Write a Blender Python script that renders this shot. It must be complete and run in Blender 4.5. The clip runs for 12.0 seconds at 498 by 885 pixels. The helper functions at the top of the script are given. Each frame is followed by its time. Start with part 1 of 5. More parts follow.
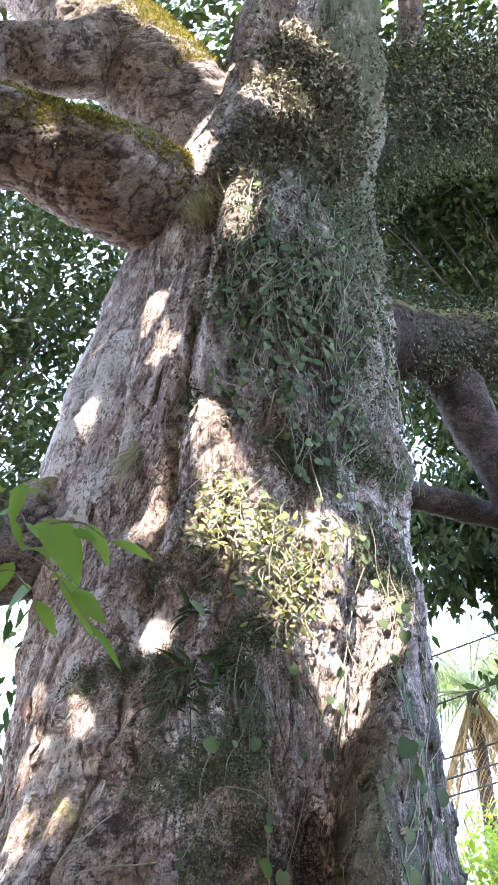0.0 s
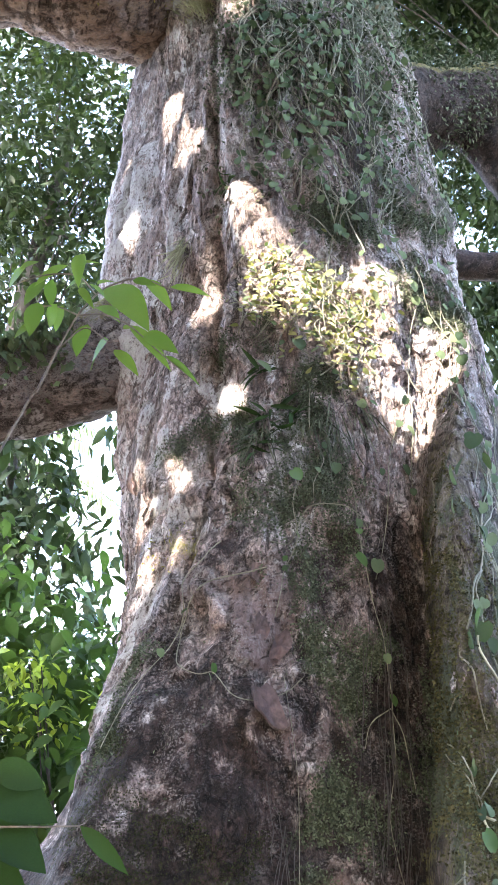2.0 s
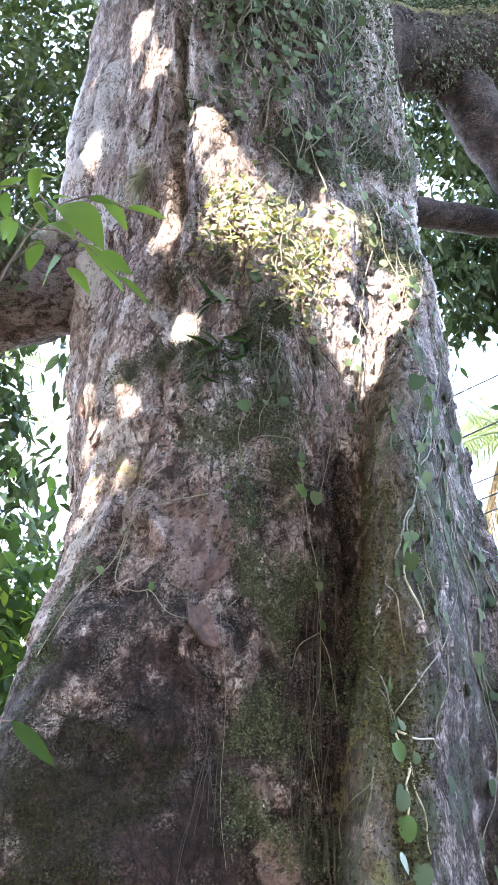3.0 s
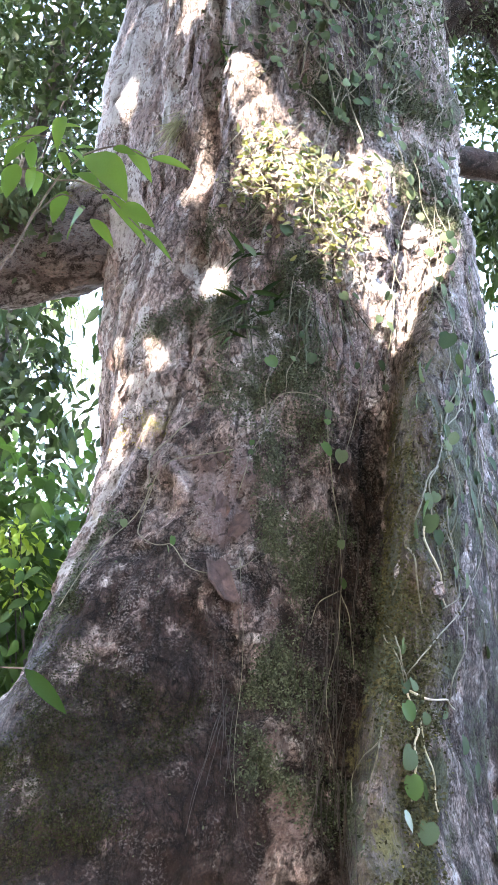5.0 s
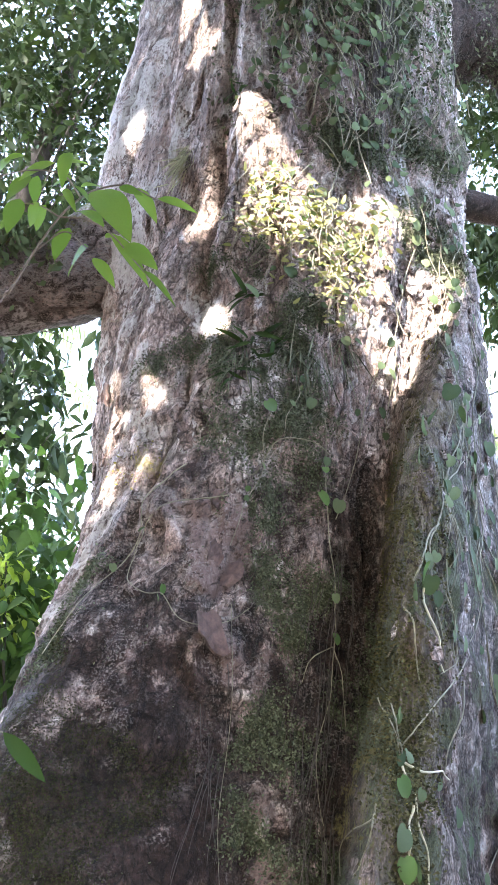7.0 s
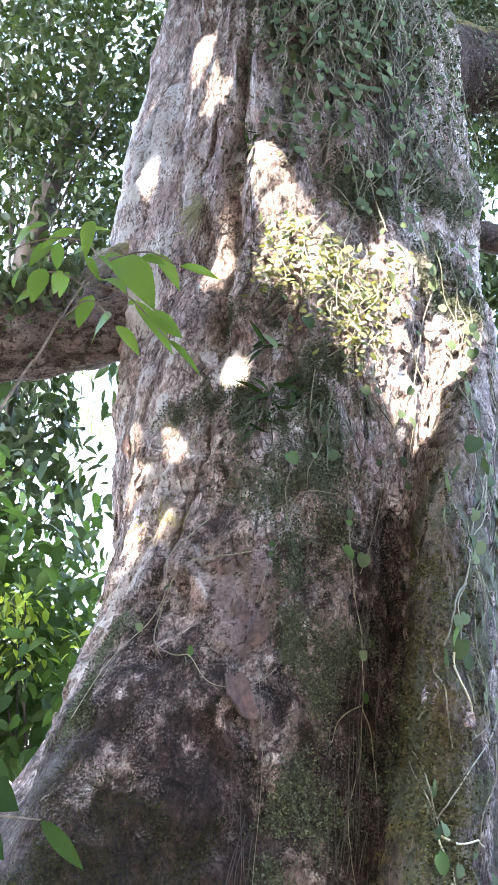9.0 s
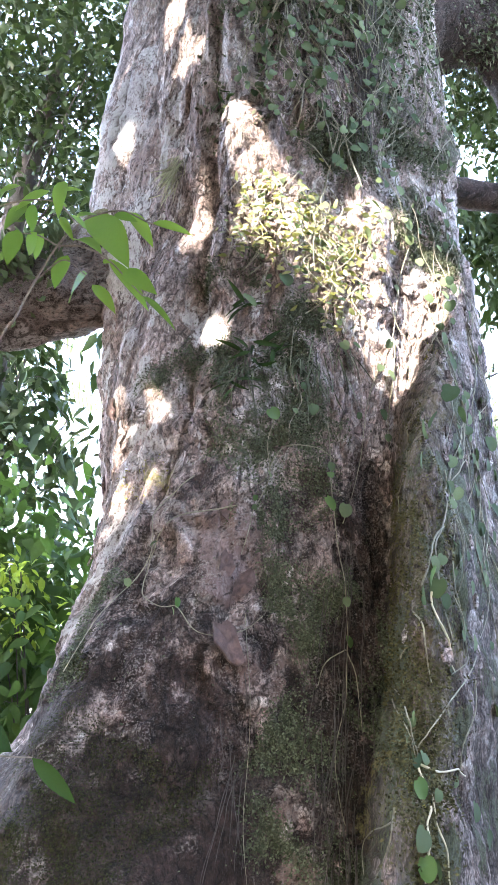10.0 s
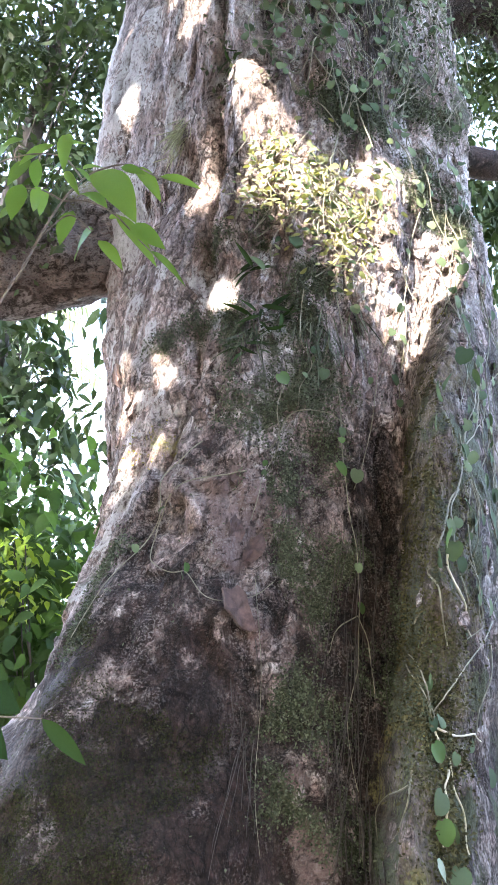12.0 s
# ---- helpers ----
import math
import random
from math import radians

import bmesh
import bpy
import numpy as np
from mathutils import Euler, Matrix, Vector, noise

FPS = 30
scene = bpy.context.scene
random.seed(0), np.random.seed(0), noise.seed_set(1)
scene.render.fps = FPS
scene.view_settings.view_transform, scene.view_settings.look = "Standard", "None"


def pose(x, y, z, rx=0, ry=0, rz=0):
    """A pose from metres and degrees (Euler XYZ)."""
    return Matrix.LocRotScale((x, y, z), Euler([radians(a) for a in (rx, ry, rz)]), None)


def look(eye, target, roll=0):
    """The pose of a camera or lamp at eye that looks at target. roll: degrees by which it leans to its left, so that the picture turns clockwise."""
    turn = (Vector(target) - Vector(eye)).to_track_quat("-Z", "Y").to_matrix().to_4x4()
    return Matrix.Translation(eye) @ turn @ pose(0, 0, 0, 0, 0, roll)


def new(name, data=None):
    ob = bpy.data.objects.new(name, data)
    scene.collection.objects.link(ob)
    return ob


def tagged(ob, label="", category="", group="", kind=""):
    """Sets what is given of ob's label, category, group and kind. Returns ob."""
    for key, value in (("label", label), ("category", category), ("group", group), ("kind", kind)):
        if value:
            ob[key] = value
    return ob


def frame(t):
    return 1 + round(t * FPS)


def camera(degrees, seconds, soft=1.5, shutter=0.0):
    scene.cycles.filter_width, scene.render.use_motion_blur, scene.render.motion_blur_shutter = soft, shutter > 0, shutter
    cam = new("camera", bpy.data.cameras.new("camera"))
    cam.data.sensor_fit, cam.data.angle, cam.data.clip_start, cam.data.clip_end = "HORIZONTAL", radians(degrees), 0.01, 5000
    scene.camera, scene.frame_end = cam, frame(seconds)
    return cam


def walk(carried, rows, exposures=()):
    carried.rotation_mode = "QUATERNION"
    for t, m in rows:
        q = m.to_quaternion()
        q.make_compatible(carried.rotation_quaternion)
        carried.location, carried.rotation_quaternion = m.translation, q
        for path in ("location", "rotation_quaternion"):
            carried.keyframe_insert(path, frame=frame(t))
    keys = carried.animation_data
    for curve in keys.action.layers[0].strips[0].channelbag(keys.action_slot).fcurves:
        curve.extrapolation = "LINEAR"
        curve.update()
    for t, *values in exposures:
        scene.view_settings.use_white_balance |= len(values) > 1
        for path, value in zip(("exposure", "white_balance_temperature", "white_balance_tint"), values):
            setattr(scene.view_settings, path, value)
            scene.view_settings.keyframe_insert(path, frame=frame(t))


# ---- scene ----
cam = camera(33.7, 12.0, soft=0.9)
PATH = [
    (0, (0.000, 0.000, 1.900), (-0.176, 3.452, 4.624), 5.8),
    (0.5, (0.015, -0.029, 1.854), (-0.009, 3.348, 4.674), 4.2),
    (1, (0.037, -0.106, 1.737), (-0.073, 3.511, 4.239), -0.7),
    (1.5, (0.035, 0.018, 1.577), (-0.396, 3.837, 3.719), -1.8),
    (2, (0.057, 0.022, 1.445), (-0.493, 3.876, 3.497), -2.0),
    (2.5, (0.057, 0.004, 1.407), (-0.288, 3.956, 3.310), -1.0),
    (3, (0.086, -0.002, 1.383), (-0.242, 4.015, 3.145), -0.1),
    (3.2, (0.099, 0.004, 1.372), (-0.268, 4.052, 3.057), 0.7),
    (4.8, (0.147, 0.018, 1.385), (-0.447, 4.114, 2.877), 2.3),
    (5, (0.156, 0.018, 1.398), (-0.411, 4.103, 2.930), 2.2),
    (5.5, (0.169, 0.031, 1.412), (-0.341, 4.068, 3.086), 2.3),
    (6, (0.143, 0.004, 1.442), (-0.328, 4.030, 3.156), 2.9),
    (6.5, (0.117, 0.018, 1.464), (-0.350, 4.068, 3.121), 3.8),
    (7, (0.125, 0.055, 1.495), (-0.396, 4.096, 3.154), 4.2),
    (7.2, (0.110, 0.042, 1.513), (-0.429, 4.063, 3.218), 4.7),
    (8.8, (0.073, -0.026, 1.643), (-0.477, 3.978, 3.383), 4.2),
    (9, (0.077, -0.015, 1.625), (-0.499, 3.986, 3.361), 3.5),
    (9.5, (0.070, -0.046, 1.621), (-0.539, 3.964, 3.321), 4.0),
    (10, (0.134, -0.031, 1.552), (-0.416, 4.033, 3.150), 1.4),
    (10.5, (0.145, -0.002, 1.535), (-0.420, 4.083, 3.073), 0.8),
    (11, (0.114, 0.022, 1.502), (-0.431, 4.123, 2.996), -1.1),
    (11.5, (0.092, 0.046, 1.508), (-0.563, 4.125, 3.020), 0.3),
    (12, (0.097, 0.046, 1.515), (-0.466, 4.143, 3.018), 1.4),
]
walk(cam, [(t, look(eye, target, roll)) for t, eye, target, roll in PATH], [(0, 4.72), (0.6, 4.76), (1.6, 5.06), (4, 5.21), (12, 5.21)])

# ---- light ----
SUN_WAY = Vector((-0.30, -0.62, 0.72)).normalized()        # from the trunk towards the sun
world = bpy.data.worlds.new("sky")
scene.world = world
world.use_nodes = True
wn, wl = world.node_tree.nodes, world.node_tree.links
sky = wn.new("ShaderNodeTexSky")
sky.sky_type, sky.sun_disc = "NISHITA", False
sky.sun_elevation = math.asin(SUN_WAY.z)
sky.sun_rotation = math.atan2(SUN_WAY.x, SUN_WAY.y)
sky.dust_density, sky.ozone_density = 2.0, 1.0
wl.new(sky.outputs[0], wn["Background"].inputs[0])
wn["Background"].inputs[1].default_value = 0.15
sun = new("sun", bpy.data.lights.new("sun", "SUN"))
sun.data.energy, sun.data.angle, sun.data.color = 1.8, radians(0.5), (1.0, 0.94, 0.84)
sun.matrix_world = look((0, 0, 0), -SUN_WAY)
scene.view_settings.use_white_balance = True
scene.view_settings.white_balance_temperature, scene.view_settings.white_balance_tint = 6800, 18


# ---- number helpers ----
def hash3(i, j, k, seed):
    n = (i.astype(np.int64) * 374761393 + j.astype(np.int64) * 668265263 + k.astype(np.int64) * 2147483647 + seed * 974711) & 0x7FFFFFFF
    n = ((n ^ (n >> 13)) * 1274126177) & 0x7FFFFFFF
    n = ((n ^ (n >> 16)) * 69069 + 12345) & 0x7FFFFFFF
    return (n ^ (n >> 15)) / 0x7FFFFFFF


def vnoise(x, y, z, seed=0):
    """Smooth value noise, -1 to 1, for arrays."""
    x, y, z = np.broadcast_arrays(np.asarray(x, float), np.asarray(y, float), np.asarray(z, float))
    i, j, k = np.floor(x).astype(int), np.floor(y).astype(int), np.floor(z).astype(int)
    u, v, w = x - i, y - j, z - k
    u, v, w = u * u * (3 - 2 * u), v * v * (3 - 2 * v), w * w * (3 - 2 * w)
    tot = 0
    for a in (0, 1):
        for b in (0, 1):
            for c in (0, 1):
                tot = tot + hash3(i + a, j + b, k + c, seed) * (u if a else 1 - u) * (v if b else 1 - v) * (w if c else 1 - w)
    return tot * 2 - 1


def cells(x, y, z, seed=0):
    """Distances to the nearest and the next nearest of scattered points, and the nearest one's own number, for arrays."""
    x, y, z = np.broadcast_arrays(np.asarray(x, float), np.asarray(y, float), np.asarray(z, float))
    i, j, k = np.floor(x).astype(int), np.floor(y).astype(int), np.floor(z).astype(int)
    d1, d2, own = np.full(x.shape, 9.0), np.full(x.shape, 9.0), np.zeros(x.shape)
    for a in (-1, 0, 1):
        for b in (-1, 0, 1):
            for c in (-1, 0, 1):
                I, J, K = i + a, j + b, k + c
                d = np.sqrt((I + hash3(I, J, K, seed) - x) ** 2 + (J + hash3(I, J, K, seed + 7) - y) ** 2 + (K + hash3(I, J, K, seed + 13) - z) ** 2)
                near = d < d1
                d2 = np.where(near, d1, np.minimum(d2, d))
                own = np.where(near, hash3(I, J, K, seed + 29), own)
                d1 = np.where(near, d, d1)
    return d1, d2, own


def smooth(e0, e1, x):
    t = np.clip((x - e0) / (e1 - e0), 0, 1)
    return t * t * (3 - 2 * t)


# ---- mesh helpers ----
def mesh_of(name, verts, faces, mat, smooth_faces=True):
    """A mesh from arrays of places and of faces that all have as many corners."""
    verts, faces = np.asarray(verts, np.float32).reshape(-1, 3), np.asarray(faces, np.int32)
    me = bpy.data.meshes.new(name)
    n, c = faces.shape
    me.vertices.add(len(verts))
    me.vertices.foreach_set("co", verts.ravel())
    me.loops.add(n * c)
    me.loops.foreach_set("vertex_index", faces.ravel())
    me.polygons.add(n)
    me.polygons.foreach_set("loop_start", np.arange(n, dtype=np.int32) * c)
    me.polygons.foreach_set("use_smooth", np.full(n, smooth_faces))
    me.update(calc_edges=True)
    me.validate()
    me.materials.append(mat)
    return me


def child(name, me, parent, label="", kind=""):
    ob = new(name, me)
    ob.parent = parent
    return tagged(ob, label, "", "", kind)


def thing(name, label, category, group="", kind="", at=(0, 0, 0)):
    ob = new(name)
    ob.empty_display_size = 0.1
    ob.location = at
    return tagged(ob, label, category, group, kind)


def spline(points, n):
    """n places along a smooth curve through the points; extra columns (radii) are carried along."""
    p = np.asarray(points, float)
    p = np.vstack([2 * p[0] - p[1], p, 2 * p[-1] - p[-2]])
    t = np.linspace(0, len(p) - 3 - 1e-6, n)
    i = t.astype(int)
    f = (t - i)[:, None]
    a, b, c, d = p[i], p[i + 1], p[i + 2], p[i + 3]
    return 0.5 * (2 * b + (c - a) * f + (2 * a - 5 * b + 4 * c - d) * f ** 2 + (3 * b - a - 3 * c + d) * f ** 3)


def tube_arrays(path, radii, sides=8, rough=0.0, seed=0, scale=6.0, cap=True):
    """Rings of a tapered tube along a path, bumpy if rough."""
    path, n = np.asarray(path, float), len(path)
    radii = np.broadcast_to(np.asarray(radii, float), (n,))
    tan = np.gradient(path, axis=0)
    tan /= np.linalg.norm(tan, axis=1)[:, None] + 1e-9
    ref = np.array((0.0, 0.0, 1.0)) if abs(tan[:, 2]).mean() < 0.8 else np.array((1.0, 0.0, 0.0))
    side = np.cross(tan, ref)
    side /= np.linalg.norm(side, axis=1)[:, None] + 1e-9
    up = np.cross(side, tan)
    ang = np.linspace(0, 2 * np.pi, sides, endpoint=False)
    out = np.cos(ang)[None, :, None] * side[:, None] + np.sin(ang)[None, :, None] * up[:, None]
    r = np.repeat(radii[:, None], sides, 1)
    if rough:
        q = path[:, None] + out * r[..., None]
        q = q * scale
        r = r * (1 + rough * vnoise(q[..., 0], q[..., 1], q[..., 2], seed) + 0.5 * rough * vnoise(q[..., 0] * 2.3, q[..., 1] * 2.3, q[..., 2] * 2.3, seed + 1))
    v = (path[:, None] + out * r[..., None]).reshape(-1, 3)
    i, k = np.meshgrid(np.arange(n - 1), np.arange(sides), indexing="ij")
    k2 = (k + 1) % sides
    f = np.stack([i * sides + k, i * sides + k2, (i + 1) * sides + k2, (i + 1) * sides + k], -1).reshape(-1, 4)
    return v, f


def join(pieces):
    vs, fs, n = [], [], 0
    for v, f in pieces:
        vs.append(v)
        fs.append(f + n)
        n += len(v)
    return np.vstack(vs), np.vstack(fs)


def leaf_shape(segments=3, fold=0.18, droop=0.25, widest=0.4, round_tip=False):
    """A leaf 1 long along +y and 1 wide at scale 1, folded along its midrib and bent down."""
    rows, faces = [(0.0, 0.0, 0.0, 0.0)], []
    for s in range(1, segments + 1):
        t = s / (segments + 1)
        w = (math.sin(math.pi * t ** (0.8 if not round_tip else 0.75))) ** (0.9 if not round_tip else 0.6) * 0.5
        z = -droop * t * t
        rows += [(-w, t, z, fold * w), (0.0, t, z, 0.0), (w, t, z, fold * w)]
    rows.append((0.0, 1.0, -droop, 0.0))
    last = len(rows) - 1
    faces += [(0, 2, 1, 1), (0, 3, 2, 2)]
    for s in range(segments - 1):
        a = 1 + 3 * s
        faces += [(a, a + 1, a + 4, a + 3), (a + 1, a + 2, a + 5, a + 4)]
    a = 1 + 3 * (segments - 1)
    faces += [(a, a + 1, last, last), (a + 1, a + 2, last, last)]
    return np.array(rows), faces


def leaf_tris(shape):
    rows, faces = shape
    tris = []
    for f in faces:
        tris.append(f[:3])
        if f[3] != f[2]:
            tris.append((f[0], f[2], f[3]))
    return rows, np.array(tris)


def scatter(shape, places, ways, ups, lengths, widths):
    """Many leaves at once: each starts at its place, grows along its way with its upper face to its up."""
    rows, tris = leaf_tris(shape)
    ways = ways / (np.linalg.norm(ways, axis=1)[:, None] + 1e-9)
    sides = np.cross(ways, ups)
    sides /= np.linalg.norm(sides, axis=1)[:, None] + 1e-9
    ups = np.cross(sides, ways)
    L, Wd = lengths[:, None, None], widths[:, None, None]
    v = places[:, None] + rows[None, :, 0:1] * sides[:, None] * Wd + rows[None, :, 1:2] * ways[:, None] * L + (rows[None, :, 2:3] * L + rows[None, :, 3:4] * Wd) * ups[:, None]
    f = tris[None] + (np.arange(len(places)) * len(rows))[:, None, None]
    return v.reshape(-1, 3), f.reshape(-1, 3)


SMALL_LEAF = leaf_shape(1, 0.25, 0.2)
MID_LEAF = leaf_shape(2, 0.25, 0.3)
FINE_LEAF = leaf_shape(5, 0.25, 0.3)
ROUND_LEAF = leaf_shape(5, 0.12, 0.15, round_tip=True)
rng = np.random.default_rng(4)


# ---- materials ----
def material(name):
    m = bpy.data.materials.new(name)
    m.use_nodes = True
    return m, m.node_tree.nodes, m.node_tree.links, m.node_tree.nodes["Principled BSDF"]


def noise_node(n, l, vec, scale, detail=4.0, rough=0.6, stretch=None):
    if stretch:
        mp = n.new("ShaderNodeMapping")
        mp.inputs["Scale"].default_value = stretch
        l.new(vec, mp.inputs["Vector"])
        vec = mp.outputs[0]
    t = n.new("ShaderNodeTexNoise")
    t.inputs["Scale"].default_value, t.inputs["Detail"].default_value, t.inputs["Roughness"].default_value = scale, detail, rough
    l.new(vec, t.inputs["Vector"])
    return t.outputs["Fac"]


def ramp(n, l, fac, stops):
    r = n.new("ShaderNodeValToRGB")
    while len(r.color_ramp.elements) < len(stops):
        r.color_ramp.elements.new(0.5)
    for e, (p, c) in zip(r.color_ramp.elements, stops):
        e.position, e.color = p, (*c, 1) if len(c) == 3 else c
    l.new(fac, r.inputs[0])
    return r.outputs[0]


def mix(n, l, fac, a, b, blend="MIX"):
    m = n.new("ShaderNodeMix")
    m.data_type, m.blend_type = "RGBA", blend
    for sock, v in ((m.inputs[0], fac), (m.inputs[6], a), (m.inputs[7], b)):
        if hasattr(v, "is_output"):
            l.new(v, sock)
        elif isinstance(v, (int, float)):
            sock.default_value = v
        else:
            sock.default_value = (*v, 1)
    return m.outputs[2]


def calc(n, l, op, a, b=0.0, clamp=False):
    m = n.new("ShaderNodeMath")
    m.operation, m.use_clamp = op, clamp
    for sock, v in ((m.inputs[0], a), (m.inputs[1], b)):
        if hasattr(v, "is_output"):
            l.new(v, sock)
        else:
            sock.default_value = v
    return m.outputs[0]


def bump(n, l, height, strength, distance, normal=None):
    b = n.new("ShaderNodeBump")
    b.inputs["Strength"].default_value, b.inputs["Distance"].default_value = strength, distance
    l.new(height, b.inputs["Height"])
    if normal:
        l.new(normal, b.inputs["Normal"])
    return b.outputs[0]


def attr(n, name):
    a = n.new("ShaderNodeAttribute")
    a.attribute_name = name
    return a.outputs["Fac"]


def bark_material(name, masks, upright=True):
    """Flaking grey-pink bark with cracks; where the mesh has them, growths of moss, pale lichen, bare red wood, and
    dark damp with shade painted in.
    """
    m, n, l, bsdf = material(name)
    co = n.new("ShaderNodeTexCoord").outputs["Object"]
    big = noise_node(n, l, co, 2.3, 5, 0.6)
    mid = noise_node(n, l, co, 9.0, 6, 0.7, (1, 1, 0.45) if upright else (0.6, 1, 1))
    fine = noise_node(n, l, co, 55.0, 5, 0.75, (1, 1, 0.75) if upright else (0.7, 1, 1))
    grain = noise_node(n, l, co, 150.0, 4, 0.75)
    streak = noise_node(n, l, co, 75.0, 4, 0.7, (1, 1, 0.22) if upright else (0.35, 1, 1))
    tone = attr(n, "plate") if masks else n.new("ShaderNodeObjectInfo").outputs["Random"]
    tone = calc(n, l, "ADD", calc(n, l, "MULTIPLY", tone, 0.62), calc(n, l, "MULTIPLY", mid, 0.42))
    col = ramp(n, l, tone, [(0.20, (0.17, 0.14, 0.125)), (0.34, (0.27, 0.225, 0.205)), (0.48, (0.36, 0.315, 0.295)), (0.57, (0.33, 0.265, 0.24)), (0.66, (0.41, 0.385, 0.365)), (0.84, (0.48, 0.46, 0.445))])
    crumb = ramp(n, l, fine, [(0.36, (0.12, 0.11, 0.10)), (0.46, (0.72, 0.71, 0.7)), (0.56, (1.0, 1.0, 1.0)), (0.68, (1.55, 1.53, 1.5))])
    col = mix(n, l, 0.62 if upright else 0.5, col, crumb, "MULTIPLY")
    col = mix(n, l, 0.5 if upright else 0.55, col, ramp(n, l, streak, [(0.36, (0.3, 0.29, 0.28)), (0.5, (0.95, 0.95, 0.95)), (0.66, (1.3, 1.29, 1.28))]), "MULTIPLY")
    col = mix(n, l, 0.6, col, ramp(n, l, grain, [(0.34, (0.35, 0.34, 0.33)), (0.5, (0.95, 0.95, 0.95)), (0.66, (1.5, 1.5, 1.48))]), "MULTIPLY")
    vo = n.new("ShaderNodeTexVoronoi")
    vo.feature, vo.inputs["Scale"].default_value = "DISTANCE_TO_EDGE", 7.0
    mp = n.new("ShaderNodeMapping")
    mp.inputs["Scale"].default_value = (1, 1, 0.4)
    wob = n.new("ShaderNodeMix")
    wob.data_type = "VECTOR"
    wob.inputs[0].default_value = 0.16
    nz = n.new("ShaderNodeTexNoise")
    nz.inputs["Scale"].default_value, nz.inputs["Detail"].default_value = 5.0, 4.0
    l.new(co, nz.inputs["Vector"])
    l.new(co, wob.inputs[4])
    l.new(nz.outputs["Color"], wob.inputs[5])
    l.new(wob.outputs[1], mp.inputs["Vector"])
    l.new(mp.outputs[0], vo.inputs["Vector"])
    crack = ramp(n, l, vo.outputs["Distance"], [(0.0, (0.25, 0.25, 0.25)), (0.035, (0.8, 0.8, 0.8)), (0.07, (1, 1, 1))])
    col = mix(n, l, ramp(n, l, big, [(0.4, (0.2, 0.2, 0.2)), (0.6, (0.85, 0.85, 0.85))]), col, mix(n, l, 1.0, col, crack, "MULTIPLY"))
    fissure = n.new("ShaderNodeTexVoronoi")
    fissure.feature, fissure.inputs["Scale"].default_value = "DISTANCE_TO_EDGE", 24.0
    l.new(mp.outputs[0], fissure.inputs["Vector"])
    lines = ramp(n, l, fissure.outputs["Distance"], [(0.0, (0.12, 0.11, 0.10)), (0.05, (0.6, 0.6, 0.6)), (0.10, (1, 1, 1))])
    col = mix(n, l, ramp(n, l, noise_node(n, l, co, 3.4, 3, 0.6), [(0.42, (0.15, 0.15, 0.15)), (0.58, (0.9, 0.9, 0.9))] if upright else [(0.55, (0, 0, 0)), (0.7, (0.35, 0.35, 0.35))]), col, mix(n, l, 1.0, col, lines, "MULTIPLY"))
    scale = noise_node(n, l, co, 8.5, 7, 0.62, (1, 1, 0.62) if upright else (0.55, 1, 1))
    step = n.new("ShaderNodeValToRGB")
    step.color_ramp.interpolation = "CONSTANT"
    tones = ((0.0, (0.66, 0.64, 0.64)), (0.41, (1.02, 0.93, 0.91)), (0.465, (0.78, 0.76, 0.76)), (0.505, (1.08, 1.05, 1.03)), (0.55, (0.9, 0.82, 0.8)), (0.6, (1.22, 1.2, 1.19)))
    while len(step.color_ramp.elements) < len(tones):
        step.color_ramp.elements.new(0.5)
    for e, (where, shade) in zip(step.color_ramp.elements, tones):
        e.position, e.color = where, (*shade, 1)
    l.new(scale, step.inputs[0])
    col = mix(n, l, 0.85 if upright else 0.6, col, step.outputs[0], "MULTIPLY")
    for where in (0.465, 0.55):                            # the rims of the scales, their shadow painted into the colour
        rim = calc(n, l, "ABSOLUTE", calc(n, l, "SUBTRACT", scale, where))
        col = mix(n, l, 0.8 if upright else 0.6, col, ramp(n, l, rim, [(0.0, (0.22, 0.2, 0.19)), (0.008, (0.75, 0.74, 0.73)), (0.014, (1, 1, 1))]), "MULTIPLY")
    wavy = noise_node(n, l, co, 36.0, 3, 0.55, (1, 1, 0.15) if upright else (0.16, 1, 1))
    wavy = ramp(n, l, calc(n, l, "ABSOLUTE", calc(n, l, "SUBTRACT", wavy, 0.5)), [(0.0, (0.2, 0.18, 0.17)), (0.025, (0.8, 0.79, 0.78)), (0.05, (1, 1, 1))])
    col = mix(n, l, calc(n, l, "ADD", attr(n, "cord"), 0.22, True) if masks else 0.4, col, wavy, "MULTIPLY")
    for size, low, high in ((18.0, 0.6, 1.25), (48.0, 0.5, 1.4)):
        chip = n.new("ShaderNodeTexVoronoi")
        chip.inputs["Scale"].default_value = size
        l.new(mp.outputs[0], chip.inputs["Vector"])
        tone = n.new("ShaderNodeSeparateColor")
        l.new(chip.outputs["Color"], tone.inputs[0])
        chips = ramp(n, l, tone.outputs[0], [(0.15, (low, low, low)), (0.55, (1, 1, 1)), (0.9, (high, high * 0.99, high * 0.98))])
        col = mix(n, l, 0.45 if upright else 0.2, col, chips, "MULTIPLY")
    if masks:
        def worn(key, lo, hi, amount=0.6, most=1.0):
            edge = calc(n, l, "ADD", attr(n, key), calc(n, l, "MULTIPLY", calc(n, l, "SUBTRACT", fine, 0.5), amount * 2.2))
            edge = calc(n, l, "ADD", edge, calc(n, l, "MULTIPLY", calc(n, l, "SUBTRACT", mid, 0.5), amount * 1.2))
            r = n.new("ShaderNodeMapRange")
            r.inputs[1].default_value, r.inputs[2].default_value, r.inputs[4].default_value = lo, hi, most
            l.new(edge, r.inputs[0])
            return r.outputs[0]
